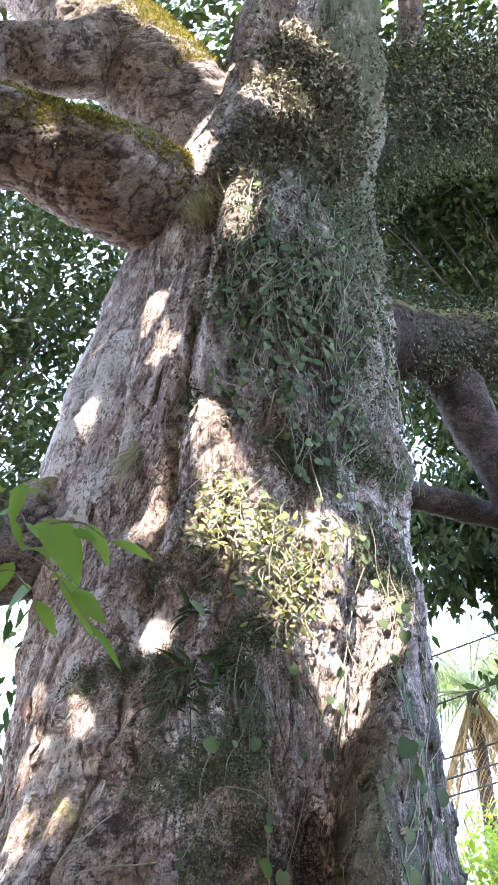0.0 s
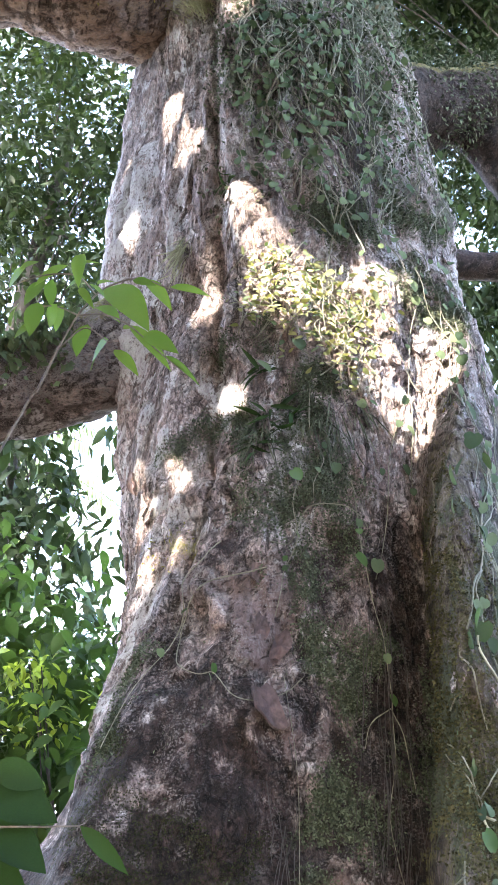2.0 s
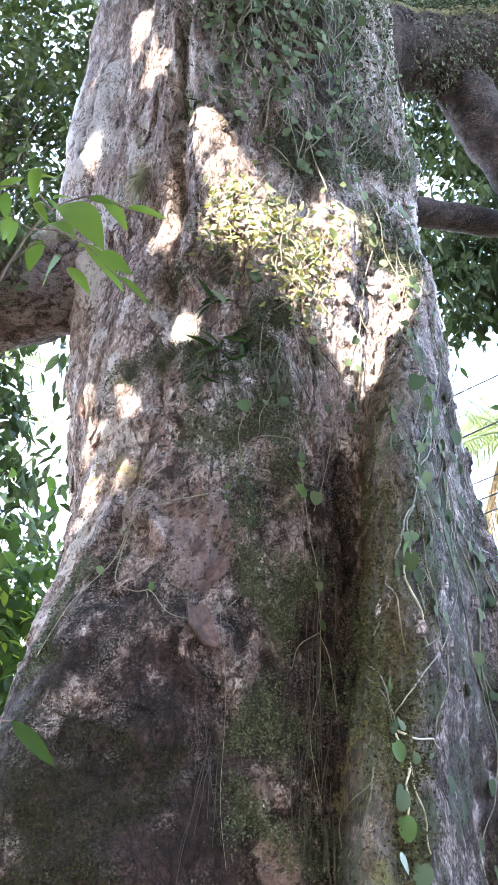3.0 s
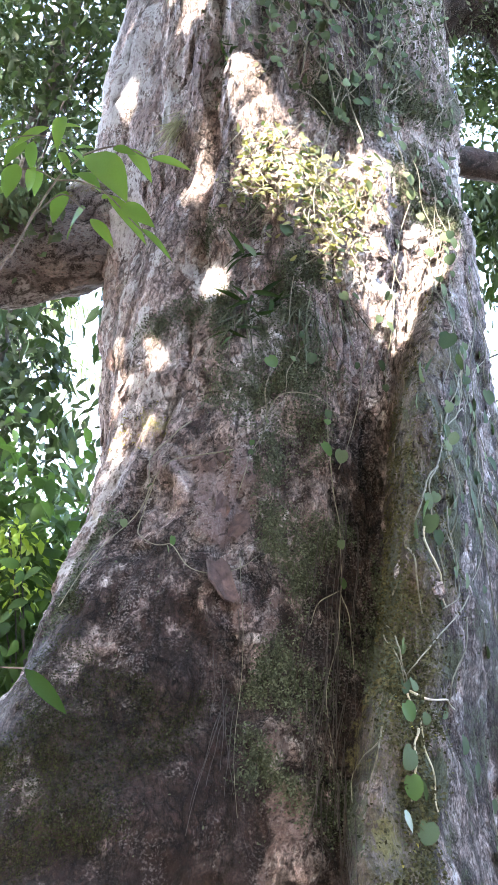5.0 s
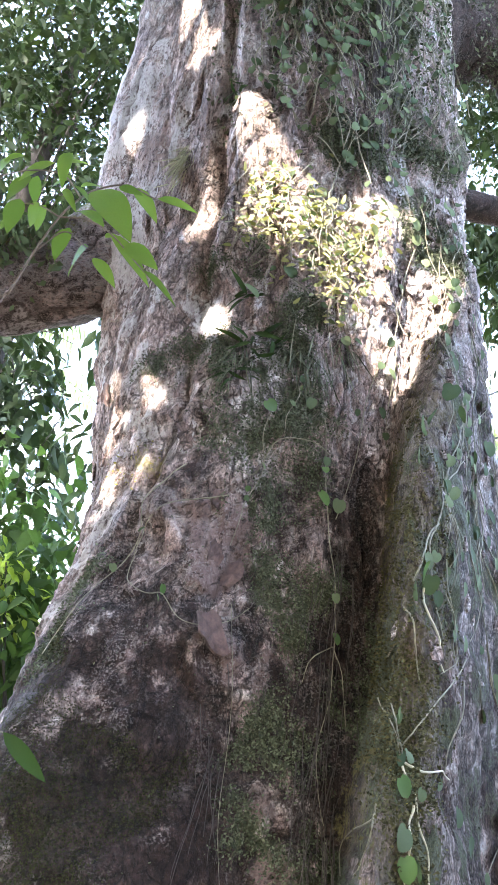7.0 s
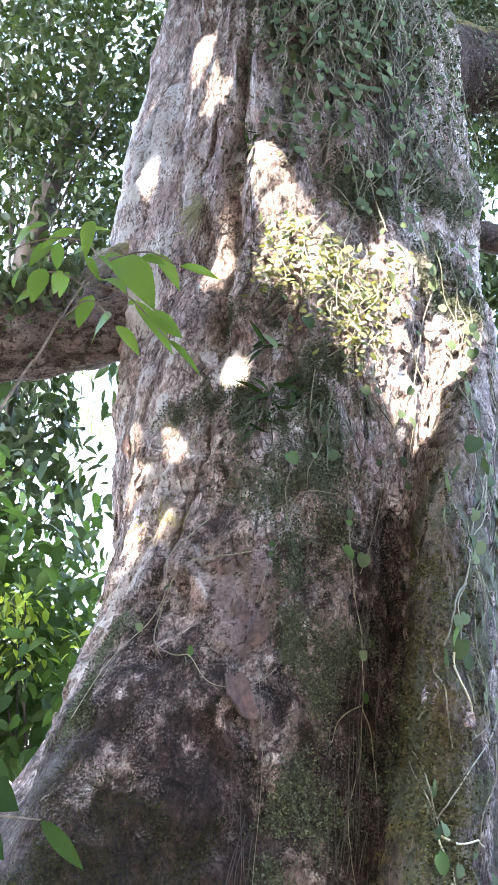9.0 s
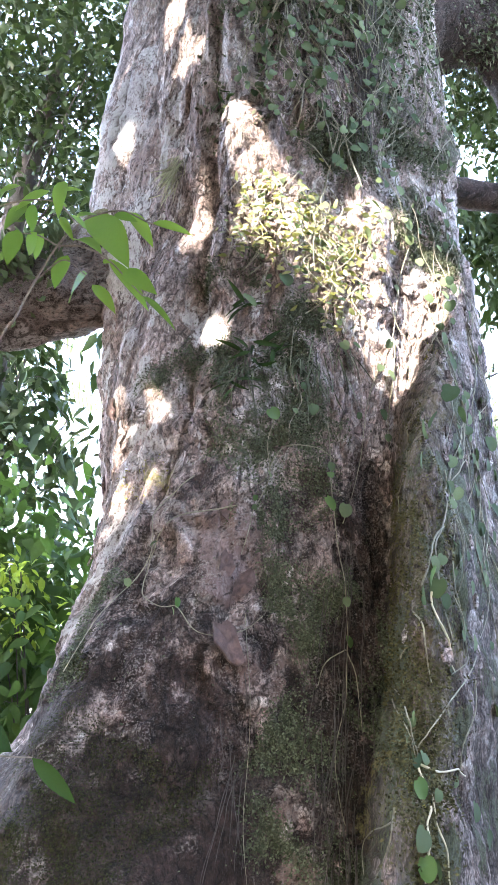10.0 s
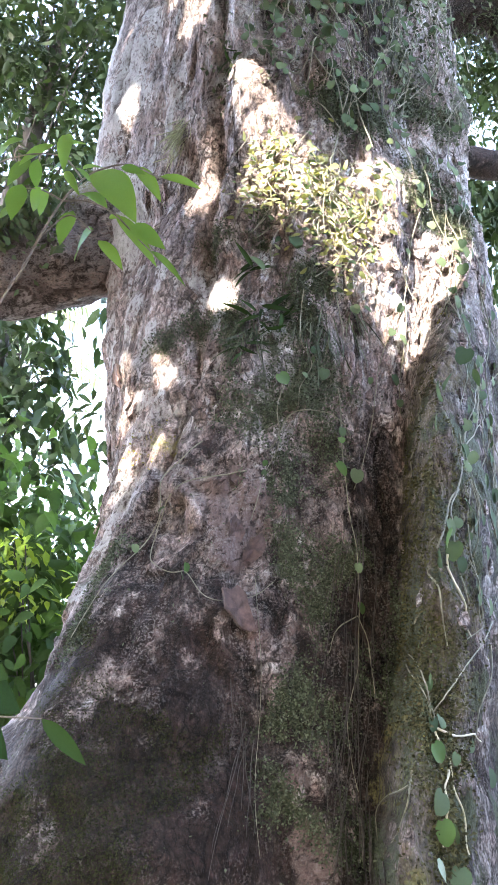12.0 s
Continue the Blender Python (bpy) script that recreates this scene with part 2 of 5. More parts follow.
        col = mix(n, l, worn("lichen", 0.45, 0.65, 0.9, 0.85), col, ramp(n, l, fine, [(0.3, (0.22, 0.215, 0.205)), (0.6, (0.43, 0.425, 0.41)), (0.8, (0.56, 0.555, 0.54))]))
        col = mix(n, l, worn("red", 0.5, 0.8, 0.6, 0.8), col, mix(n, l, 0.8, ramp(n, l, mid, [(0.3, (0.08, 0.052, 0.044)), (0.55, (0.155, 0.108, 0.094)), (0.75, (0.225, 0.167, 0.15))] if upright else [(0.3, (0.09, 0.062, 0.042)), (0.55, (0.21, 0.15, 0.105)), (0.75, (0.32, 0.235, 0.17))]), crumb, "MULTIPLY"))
        # damp bark and the shade of recesses, both painted by darkening the colour
        col = mix(n, l, worn("damp_shade", 0.32, 0.8, 1.15, 0.95), col, mix(n, l, 1.0, col, (0.072, 0.046, 0.038), "MULTIPLY"))
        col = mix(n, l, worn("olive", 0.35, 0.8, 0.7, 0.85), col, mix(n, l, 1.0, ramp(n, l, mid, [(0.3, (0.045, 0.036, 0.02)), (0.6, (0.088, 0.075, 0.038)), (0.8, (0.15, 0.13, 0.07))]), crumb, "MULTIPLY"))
        # shade painted into the colour along creases and plate edges
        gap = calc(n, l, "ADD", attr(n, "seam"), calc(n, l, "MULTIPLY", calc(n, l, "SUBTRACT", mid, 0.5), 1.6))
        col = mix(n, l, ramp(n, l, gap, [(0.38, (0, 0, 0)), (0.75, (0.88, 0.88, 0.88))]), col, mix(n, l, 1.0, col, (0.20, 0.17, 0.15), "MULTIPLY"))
        speck = noise_node(n, l, co, 120.0, 3, 0.6)
        pale = calc(n, l, "MULTIPLY", ramp(n, l, speck, [(0.53, (0, 0, 0)), (0.60, (1, 1, 1))]), ramp(n, l, mid, [(0.44, (0, 0, 0)), (0.6, (0.7, 0.7, 0.7))]))
        pale = calc(n, l, "MULTIPLY", pale, calc(n, l, "SUBTRACT", 1.0, calc(n, l, "MULTIPLY", attr(n, "damp_shade"), 0.45), True))
        col = mix(n, l, pale, col, (0.24, 0.215, 0.195))
        col = mix(n, l, worn("moss", 0.45, 0.75, 0.9, 0.9), col, ramp(n, l, grain, [(0.3, (0.015, 0.02, 0.01)), (0.55, (0.05, 0.06, 0.03)), (0.75, (0.11, 0.125, 0.065))]))
        col = mix(n, l, worn("gold", 0.5, 0.8, 0.8, 0.8), col, ramp(n, l, grain, [(0.3, (0.06, 0.058, 0.02)), (0.6, (0.15, 0.14, 0.05)), (0.8, (0.24, 0.22, 0.10))]))
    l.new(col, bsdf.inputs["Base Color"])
    bsdf.inputs["Roughness"].default_value = 0.88
    bsdf.inputs["Specular IOR Level"].default_value = 0.25
    h = bump(n, l, vo.outputs["Distance"], 0.35, 0.03)
    h = bump(n, l, lines, 0.5 if upright else 0.12, 0.006, h)
    h = bump(n, l, mid, 0.3, 0.03, h)
    h = bump(n, l, step.outputs[0], 0.45, 0.008, h)
    h = bump(n, l, wavy, 0.35, 0.008, h)
    h = bump(n, l, streak, 0.7, 0.01, h)
    h = bump(n, l, fine, 0.9, 0.011, h)
    h = bump(n, l, grain, 0.7, 0.005, h)
    l.new(h, bsdf.inputs["Normal"])
    return m


def leaf_material(name, dark, light, glow, gloss=0.45, through_light=0.35, island=True):
    """A leaf that also lets light through; each leaf its own shade of green."""
    m, n, l, bsdf = material(name)
    if island:
        rnd = n.new("ShaderNodeNewGeometry").outputs["Random Per Island"]
    else:
        rnd = n.new("ShaderNodeObjectInfo").outputs["Random"]
    co = n.new("ShaderNodeTexCoord").outputs["Object"]
    col = mix(n, l, rnd, dark, light)
    spots = noise_node(n, l, co, 35.0, 4, 0.6)
    col = mix(n, l, 0.5, col, ramp(n, l, spots, [(0.3, (0.6, 0.6, 0.55)), (0.65, (1.25, 1.25, 1.1))]), "MULTIPLY")
    l.new(col, bsdf.inputs["Base Color"])
    bsdf.inputs["Roughness"].default_value = gloss
    bsdf.inputs["Specular IOR Level"].default_value = 0.3 if gloss < 0.6 else 0.12
    tr = n.new("ShaderNodeBsdfTranslucent")
    l.new(mix(n, l, rnd, glow, [min(1, g * 1.5) for g in glow]), tr.inputs[0])
    ms = n.new("ShaderNodeMixShader")
    ms.inputs[0].default_value = through_light
    l.new(bsdf.outputs[0], ms.inputs[1])
    l.new(tr.outputs[0], ms.inputs[2])
    l.new(ms.outputs[0], n["Material Output"].inputs[0])
    return m


def plain_material(name, dark, light, scale=30.0, rough=0.8, bumpy=0.4, depth=0.004, stretch=None):
    m, n, l, bsdf = material(name)
    co = n.new("ShaderNodeTexCoord").outputs["Object"]
    a, b = noise_node(n, l, co, scale, 5, 0.65, stretch), noise_node(n, l, co, scale / 7, 3, 0.5)
    col = ramp(n, l, a, [(0.3, dark), (0.7, light)])
    col = mix(n, l, 0.6, col, ramp(n, l, b, [(0.3, (0.55, 0.55, 0.55)), (0.7, (1.3, 1.3, 1.3))]), "MULTIPLY")
    l.new(col, bsdf.inputs["Base Color"])
    bsdf.inputs["Roughness"].default_value = rough
    l.new(bump(n, l, a, bumpy, depth), bsdf.inputs["Normal"])
    return m


BARK = bark_material("flaking_bark", True)
LIMB_BARK = bark_material("limb_bark", True, False)
# bark of far trunks and boughs, shade put into its near-black colour
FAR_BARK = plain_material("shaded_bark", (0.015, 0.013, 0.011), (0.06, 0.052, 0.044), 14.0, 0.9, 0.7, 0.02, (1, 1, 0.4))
SCREEN_LEAF = leaf_material("screen_leaf", (0.018, 0.034, 0.013), (0.045, 0.07, 0.025), (0.07, 0.13, 0.02), 0.45, 0.15)
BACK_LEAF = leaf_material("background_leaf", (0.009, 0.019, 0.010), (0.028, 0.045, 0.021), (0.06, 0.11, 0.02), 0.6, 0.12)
SHRUB_LEAF = leaf_material("shrub_leaf", (0.010, 0.026, 0.010), (0.034, 0.066, 0.020), (0.10, 0.19, 0.03), 0.65, 0.2)
PALM_LEAF = leaf_material("palm_leaf", (0.10, 0.14, 0.06), (0.22, 0.26, 0.13), (0.25, 0.32, 0.12), 0.4, 0.35)
SOIL = plain_material("leaf_litter", (0.04, 0.025, 0.015), (0.16, 0.11, 0.07), 9.0, 0.95, 0.8, 0.03)
VINE_LEAF = leaf_material("creeper_leaf", (0.028, 0.048, 0.027), (0.095, 0.125, 0.07), (0.10, 0.16, 0.05), 0.85, 0.12, False)
FRESH_LEAF = leaf_material("fresh_leaf", (0.022, 0.052, 0.018), (0.05, 0.092, 0.028), (0.10, 0.20, 0.03), 0.45, 0.22, False)
PALE_LEAF = leaf_material("epiphyte_leaf", (0.06, 0.075, 0.022), (0.27, 0.27, 0.12), (0.22, 0.24, 0.06), 0.5, 0.2, False)
CARPET = leaf_material("moss_carpet", (0.024, 0.03, 0.02), (0.115, 0.13, 0.088), (0.05, 0.08, 0.03), 0.85, 0.1)
DRY_LEAF = leaf_material("dry_growth", (0.035, 0.036, 0.024), (0.17, 0.155, 0.11), (0.06, 0.06, 0.03), 0.7, 0.12)
BLADE = leaf_material("grass_blade", (0.16, 0.165, 0.10), (0.38, 0.37, 0.25), (0.2, 0.22, 0.1), 0.6, 0.25)
MOSS_GOLD = leaf_material("golden_moss", (0.09, 0.085, 0.018), (0.27, 0.235, 0.06), (0.2, 0.18, 0.04), 0.8, 0.2)
# brighter yellow-green leaf, with sunlight put into the colour
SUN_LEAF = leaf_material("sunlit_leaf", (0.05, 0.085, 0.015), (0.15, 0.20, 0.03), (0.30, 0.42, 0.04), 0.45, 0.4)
DEAD_PALM = leaf_material("dead_frond", (0.14, 0.10, 0.055), (0.30, 0.23, 0.14), (0.2, 0.15, 0.07), 0.7, 0.2)
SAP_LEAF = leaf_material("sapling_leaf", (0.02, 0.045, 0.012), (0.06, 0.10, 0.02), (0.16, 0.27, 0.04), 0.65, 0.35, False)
# darker copy of the sapling leaf, shade put into its colour; straps share it
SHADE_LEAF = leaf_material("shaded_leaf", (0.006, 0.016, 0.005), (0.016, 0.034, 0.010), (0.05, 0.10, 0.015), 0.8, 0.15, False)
OLIVE_MOSS = leaf_material("olive_moss", (0.022, 0.022, 0.011), (0.105, 0.098, 0.05), (0.08, 0.08, 0.02), 0.85, 0.1)
DARK_MOSS = leaf_material("dark_moss", (0.009, 0.011, 0.005), (0.042, 0.044, 0.018), (0.04, 0.06, 0.02), 0.85, 0.1)
STEM = plain_material("creeper_stem", (0.075, 0.072, 0.045), (0.21, 0.20, 0.135), 60.0, 0.7)
PALE_STEM = plain_material("pale_stem", (0.30, 0.28, 0.17), (0.48, 0.44, 0.30), 50.0, 0.6)
ROOT = plain_material("dry_root", (0.02, 0.017, 0.014), (0.07, 0.06, 0.05), 60.0, 0.85)
WIRE = plain_material("black_cable", (0.012, 0.012, 0.013), (0.03, 0.03, 0.032), 20.0, 0.5, 0.1)
FLAKE = bark_material("loose_bark", False)
PINK_FLAKE = plain_material("pink_bark", (0.03, 0.02, 0.018), (0.115, 0.075, 0.066), 70.0, 0.9, 1.0, 0.008)
TWIG = plain_material("twig_bark", (0.05, 0.045, 0.035), (0.17, 0.14, 0.11), 40.0, 0.85)

# ---- ground ----
xs = np.concatenate([[-400, -120, -50], np.linspace(-25, 25, 60), [50, 120, 400]])
gx, gy = np.meshgrid(xs, xs + 4, indexing="ij")
gz = np.where(np.hypot(gx, gy) < 60, 0.06 * vnoise(gx * 0.6, gy * 0.6, 0, 3) + 0.03 * vnoise(gx * 2, gy * 2, 0, 4), 0)
k = len(xs)
i, j = np.meshgrid(np.arange(k - 1), np.arange(k - 1), indexing="ij")
gf = np.stack([i * k + j, (i + 1) * k + j, (i + 1) * k + j + 1, i * k + j + 1], -1).reshape(-1, 4)
tagged(new("ground", mesh_of("ground", np.stack([gx, gy, gz], -1), gf, SOIL)), "brown forest ground under fallen leaves", "ground", kind="structure")

# ---- the great tree: trunk ----
AX, AY = -0.27, 4.05                                       # the trunk's axis on the plan


def trunk_axis(z):
    return AX + np.interp(z, (6.3, 8.0, 10.5), (0.0, 0.12, 0.2)), AY + 0 * z


def lobe(d, left, right):
    return np.exp(-(d / np.where(d < 0, left, right)) ** 2)


CREST = (-14, -16, -19, -21, -23.5, -24, -27, -33, -26, -25, -23, -20, -22, -28)


def rib_edge(z):
    return np.interp(z, (0.0, 1.17, 1.45, 1.75, 2.09, 2.53, 2.81, 3.12, 3.6, 4.2), (0.08, 0.155, 0.195, 0.245, 0.28, 0.31, 0.345, 0.435, 0.52, 0.62))


def rib(x, z):
    """How far the narrow buttress on the right stands out towards the path, at a place across and a height."""
    wave = 0.022 * vnoise(x * 3, 0.3, z * 2.3, 63) + 0.010 * vnoise(x * 9, 0.7, z * 7, 64)
    edge = rib_edge(z) + wave
    tall = np.interp(z, (0.0, 1.2, 1.4, 1.65, 1.9, 2.05, 2.4, 2.7, 3.2, 3.6, 4.2, 4.6), (1.05, 0.70, 0.68, 0.66, 0.64, 0.63, 0.60, 0.53, 0.40, 0.25, 0.08, 0.0))
    steep = np.interp(z, (1.2, 2.6, 3.2, 3.8), (0.035, 0.04, 0.09, 0.2))
    d = x - edge
    return tall * smooth(-steep, steep, d) * (1 - 0.85 * smooth(0.10, 0.52, d) - 0.10 * smooth(0.05, 0.2, d))


def trunk_form(phi, z):
    """The trunk's radius at an angle (0 looks to the camera's side, plus is right) and a height: its large forms."""
    sx, sy = np.sin(phi), np.cos(phi)
    deg = np.degrees(phi) + 1.6 * vnoise(sx * 5, sy * 5, z * 2.2, 60)
    z = z + 0.13 * vnoise(sx * 4, sy * 4, z * 1.7, 61) + 0.05 * vnoise(sx * 11, sy * 11, z * 5, 62)
    r = np.interp(z, (0.0, 0.6, 1.2, 1.8, 2.6, 6.0, 7.5, 9.0, 11.0), (1.45, 1.20, 1.03, 0.97, 0.95, 0.96, 0.86, 0.72, 0.62))
    r = r + np.interp(z, (0.0, 1.2, 1.6, 2.1, 2.6, 3.2), (0.75, 0.34, 0.24, 0.15, 0.06, 0.0)) * lobe(deg - 4, 38, 45)
    # the step down to the root of the low limb, left of the seam
    r = r - np.interp(z, (3.1, 3.6, 4.1, 5.9, 6.9), (0.0, 0.10, 0.24, 0.18, 0.0)) * smooth(-9, -19, deg) * smooth(-100, -66, deg)
    # the swelling left of the middle that runs out to the front foot, with a crest along its far edge
    r = r + np.interp(z, (0.0, 0.8, 1.2, 1.4, 1.75, 2.1, 2.4, 2.7, 3.2), (1.15, 0.80, 0.56, 0.46, 0.33, 0.22, 0.17, 0.09, 0.02)) * lobe(deg + 18, 21, 16)
    crest = np.interp(z, (0.4, 1.2, 1.62, 1.83, 2.12, 2.34, 2.73, 3.32, 3.63, 4.1, 4.6, 5.2, 5.9, 6.6), CREST)
    r = r + np.interp(z, (0.5, 1.2, 2.0, 3.0, 4.0, 5.5, 6.6), (0.10, 0.07, 0.05, 0.04, 0.05, 0.04, 0.0)) * lobe(deg - crest, 16, 5)
    # the rotten hollow at the foot, under its lip
    r = r - 0.14 * smooth(1.38, 1.16, z + 0.009 * (deg + 20) + 0.05 * vnoise(sx * 9, sy * 9, z * 3, 69)) * smooth(-40, -28, deg) * smooth(12, -6, deg)
    # the flare to the left foot
    r = r + np.interp(z, (0.0, 1.0, 1.45, 1.8, 2.2, 2.6), (1.3, 0.74, 0.42, 0.18, 0.04, 0.0)) * lobe(deg + 84, 40, 24)
    r = r + np.interp(z, (3.7, 4.2, 4.9, 5.6, 6.5), (0.0, 0.16, 0.16, 0.07, 0.03)) * lobe(deg + 84, 40, 30)
    r = r + np.interp(z, (0.0, 1.2, 1.8, 2.4, 2.9, 3.4), (1.0, 0.50, 0.28, 0.13, 0.05, 0.0)) * lobe(deg - 84, 26, 45)
    # how the outline of either side leaves the round
    r = r + np.interp(z, (1.4, 1.6, 1.9, 2.4, 2.8, 3.1, 3.3), (0.0, -0.10, -0.05, -0.08, -0.09, -0.05, 0.0)) * lobe(deg + 68, 30, 22)
    r = r + np.interp(z, (3.3, 3.6, 4.1, 4.9, 5.5, 6.0, 6.45, 6.9), (0.0, 0.05, 0.0, 0.10, 0.13, 0.08, 0.06, 0.0)) * lobe(deg + 86, 40, 14)
    r = r + np.interp(z, (2.0, 2.4, 2.8, 3.3, 4.0, 4.9, 5.5, 6.3, 7.0, 7.5, 8.3, 9.0), (0.12, 0.13, 0.10, 0.07, 0.07, 0.06, 0.04, -0.02, -0.06, -0.11, 0.0, 0.1)) * lobe(deg - 75, 22, 40)
    return r


CREASES = (
    # long cracks and seams in the bark: depth, width in degrees, then angle and height down the line
    (0.03, 0.7, ((-50.9, 5.76), (-63.6, 5.7), (-72.3, 5.7), (-73.8, 5.46), (-74.2, 5.22), (-74.7, 4.99), (-78.6, 4.85))),
    (0.022, 0.8, ((-69.0, 4.93), (-71.1, 4.75), (-75.7, 4.65), (-79.9, 4.58))),
    (0.022, 1.1, ((-22.3, 5.54), (-19.7, 5.2), (-18.2, 4.87), (-12.1, 4.45), (-9.7, 4.17), (-8.9, 3.85), (-10.5, 3.65))),
    (0.03, 0.8, ((-31.7, 5.02), (-35.3, 4.8), (-43.8, 4.7))),
    (0.02, 0.8, ((-18.9, 3.12), (-17.4, 2.92), (-18.8, 2.75), (-19.4, 2.62), (-19.5, 2.45), (-19.5, 2.27))),
    (0.022, 0.9, ((-15.2, 2.47), (-8.6, 2.33), (-7.2, 2.14))),
    (0.028, 1.0, ((29.8, 2.82), (27.7, 2.53), (27.6, 2.29), (25.6, 2.05))),
    (0.03, 0.9, ((43.8, 2.07), (44.4, 1.91), (41.5, 1.67), (40.7, 1.47))),
    (0.024, 0.8, ((-66.7, 3.88), (-76.1, 3.86), (-78.7, 3.73))),
    (0.022, 0.9, ((-1.8, 2.08), (-1.8, 1.93), (1.3, 1.76), (2.5, 1.61))),
    (0.02, 0.8, ((20.6, 3.67), (22.2, 3.38), (23.6, 3.05), (21.4, 2.77))),
)


def ridged(x, y, z, seed):
    return 1 - np.abs(vnoise(x, y, z, seed))


def bark_layer(phi, z):
    """Which layer of the flaking bark lies open, as a number with a fraction, and the warped place it is read at."""
    x, y = np.sin(phi), -np.cos(phi)
    wx, wy, wz = x + 0.05 * vnoise(x * 6, y * 6, z * 5, 5), y + 0.05 * vnoise(x * 6, y * 6, z * 5, 6), z + 0.06 * vnoise(x * 8, y * 8, z * 6, 8)
    return 3.6 * (vnoise(wx * 6, wy * 6, wz * 3.2, 14) + 0.55 * vnoise(wx * 13, wy * 13, wz * 8, 15) + 0.28 * vnoise(wx * 29, wy * 29, wz * 19, 16)), wx, wy, wz


PLANKS = (
    # plates of pinkish bark that stand proud: angle, height, half widths
    (-2.6, 2.26, 4.6, 0.154),
    (1.0, 2.39, 2.1, 0.11),
    (-2.5, 2.15, 2.9, 0.088),
    (-0.7, 1.94, 2.3, 0.077),
    (-7.5, 2.38, 3.3, 0.11),
    (3.9, 1.76, 2.3, 0.154),
    (7.4, 1.43, 3.3, 0.088),
    (0.9, 2.11, 2.5, 0.077),
    (-14.4, 2.41, 2.5, 0.088),
    (8.2, 1.16, 3.3, 0.132),
    (-16.4, 2.15, 2.1, 0.088),
    (14.6, 2.27, 2.3, 0.11),
    (21.8, 2.94, 2.0, 0.132),
)


def planks(deg, z):
    """How far the proud pinkish plates cover each place, with broken edges."""
    x, y = np.sin(np.radians(deg)), np.cos(np.radians(deg))
    deg = deg + 3.2 * vnoise(x * 10, y * 10, z * 6, 81) + 1.5 * vnoise(x * 40, y * 40, z * 26, 82)
    z = z + 0.07 * vnoise(x * 12, y * 12, z * 6, 83) + 0.03 * vnoise(x * 45, y * 45, z * 30, 84)
    tot = np.zeros(np.shape(z))
    for a, h, wa, wz in PLANKS:
        tot = np.maximum(tot, smooth(1.12, 0.9, np.maximum(np.abs(deg - a) / wa, np.abs(z - h) / wz)))
    return tot


def cords(phi, z):
    """Upright cords of bark with deep cracks between them, on the right of the trunk: 0 in the cracks, up to 1."""
    deg = np.degrees(phi)
    x, y = np.sin(phi), -np.cos(phi)
    x, y = x + 0.03 * vnoise(x * 7, y * 7, z * 3, 91), y + 0.03 * vnoise(x * 7, y * 7, z * 3, 92)
    line = np.abs(vnoise(x * 19, y * 19, z * 2.6, 93) + 0.5 * vnoise(x * 40, y * 40, z * 6, 94))
    here = smooth(8, 16, deg + 5 * vnoise(x * 5, y * 5, z * 3, 95)) * smooth(84, 70, deg) * smooth(3.75, 3.3, z) * smooth(1.0, 1.5, z)
    return 0.5 + here * (smooth(0.0, 0.22, line) - 0.5)


def trunk_radius(phi, z):
    """The same with the bark's swellings, seams, flaking plates and ridges."""
    r = trunk_form(phi, z)
    deg = np.degrees(phi)
    x, y = np.sin(phi), -np.cos(phi)
    r = r + 0.035 * vnoise(x * 3, y * 3, z * 1.1, 1) + 0.022 * vnoise(x * 7, y * 7, z * 2.4, 2)
    wobble = 1.6 * vnoise(x * 11, y * 11, z * 5, 12) + 0.7 * vnoise(x * 30, y * 30, z * 16, 13)
    for depth, width, line in CREASES:
        line = np.array(line[::-1], float)
        d = deg - np.interp(z, line[:, 1], line[:, 0]) + wobble
        inside = smooth(line[0, 1] - 0.1, line[0, 1] + 0.15, z) * smooth(line[-1, 1] + 0.1, line[-1, 1] - 0.15, z)
        r = r - depth * inside * (np.exp(-(d / width) ** 2) - 0.45 * np.exp(-((d + 2.2 * width) / (1.5 * width)) ** 2))
    layer, wx, wy, wz = bark_layer(phi, z)
    r = r + 0.022 * planks(deg, z)
    step = np.floor(layer)
    r = r + (0.014 - 0.006 * smooth(-12, -24, deg)) * (step + smooth(0.0, 0.2, layer - step))
    r = r + (0.006 + 0.014 * smooth(3.0, 2.2, z) * smooth(-60, -25, deg)) * (ridged(wx * 15, wy * 15, wz * 3.4, 17) ** 3 - 0.4) + 0.005 * ridged(wx * 34, wy * 34, wz * 14, 18) ** 2 + 0.009 * (cords(phi, z) - 0.5)
    return r + 0.0035 * vnoise(wx * 60, wy * 60, wz * 42, 19)


def trunk_place(phi, z, r):
    """The place at an angle, height and radius, with the narrow buttress drawn out of the round form."""
    cx, cy = trunk_axis(z)
    x, y = cx + r * np.sin(phi), cy - r * np.cos(phi)
    out = rib(x, z) * smooth(0.12, 0.5, np.cos(phi))
    y = y - out
    ragged = 0.020 * vnoise(0.4, y * 8, z * 4, 66) + 0.011 * vnoise(0.2, y * 24, z * 15, 67) + 0.005 * vnoise(0.7, y * 60, z * 42, 68)
    return np.stack([x + ragged * smooth(0.03, 0.15, out), y, z], -1)


def on_trunk(deg, z, out=0.0):
    """Places on the bark at angles in degrees and heights, lifted by out."""
    phi, z = np.radians(np.asarray(deg, float)), np.asarray(z, float)
    phi, z = np.broadcast_arrays(phi, z)
    return trunk_place(phi, z, trunk_radius(phi, z) + out)


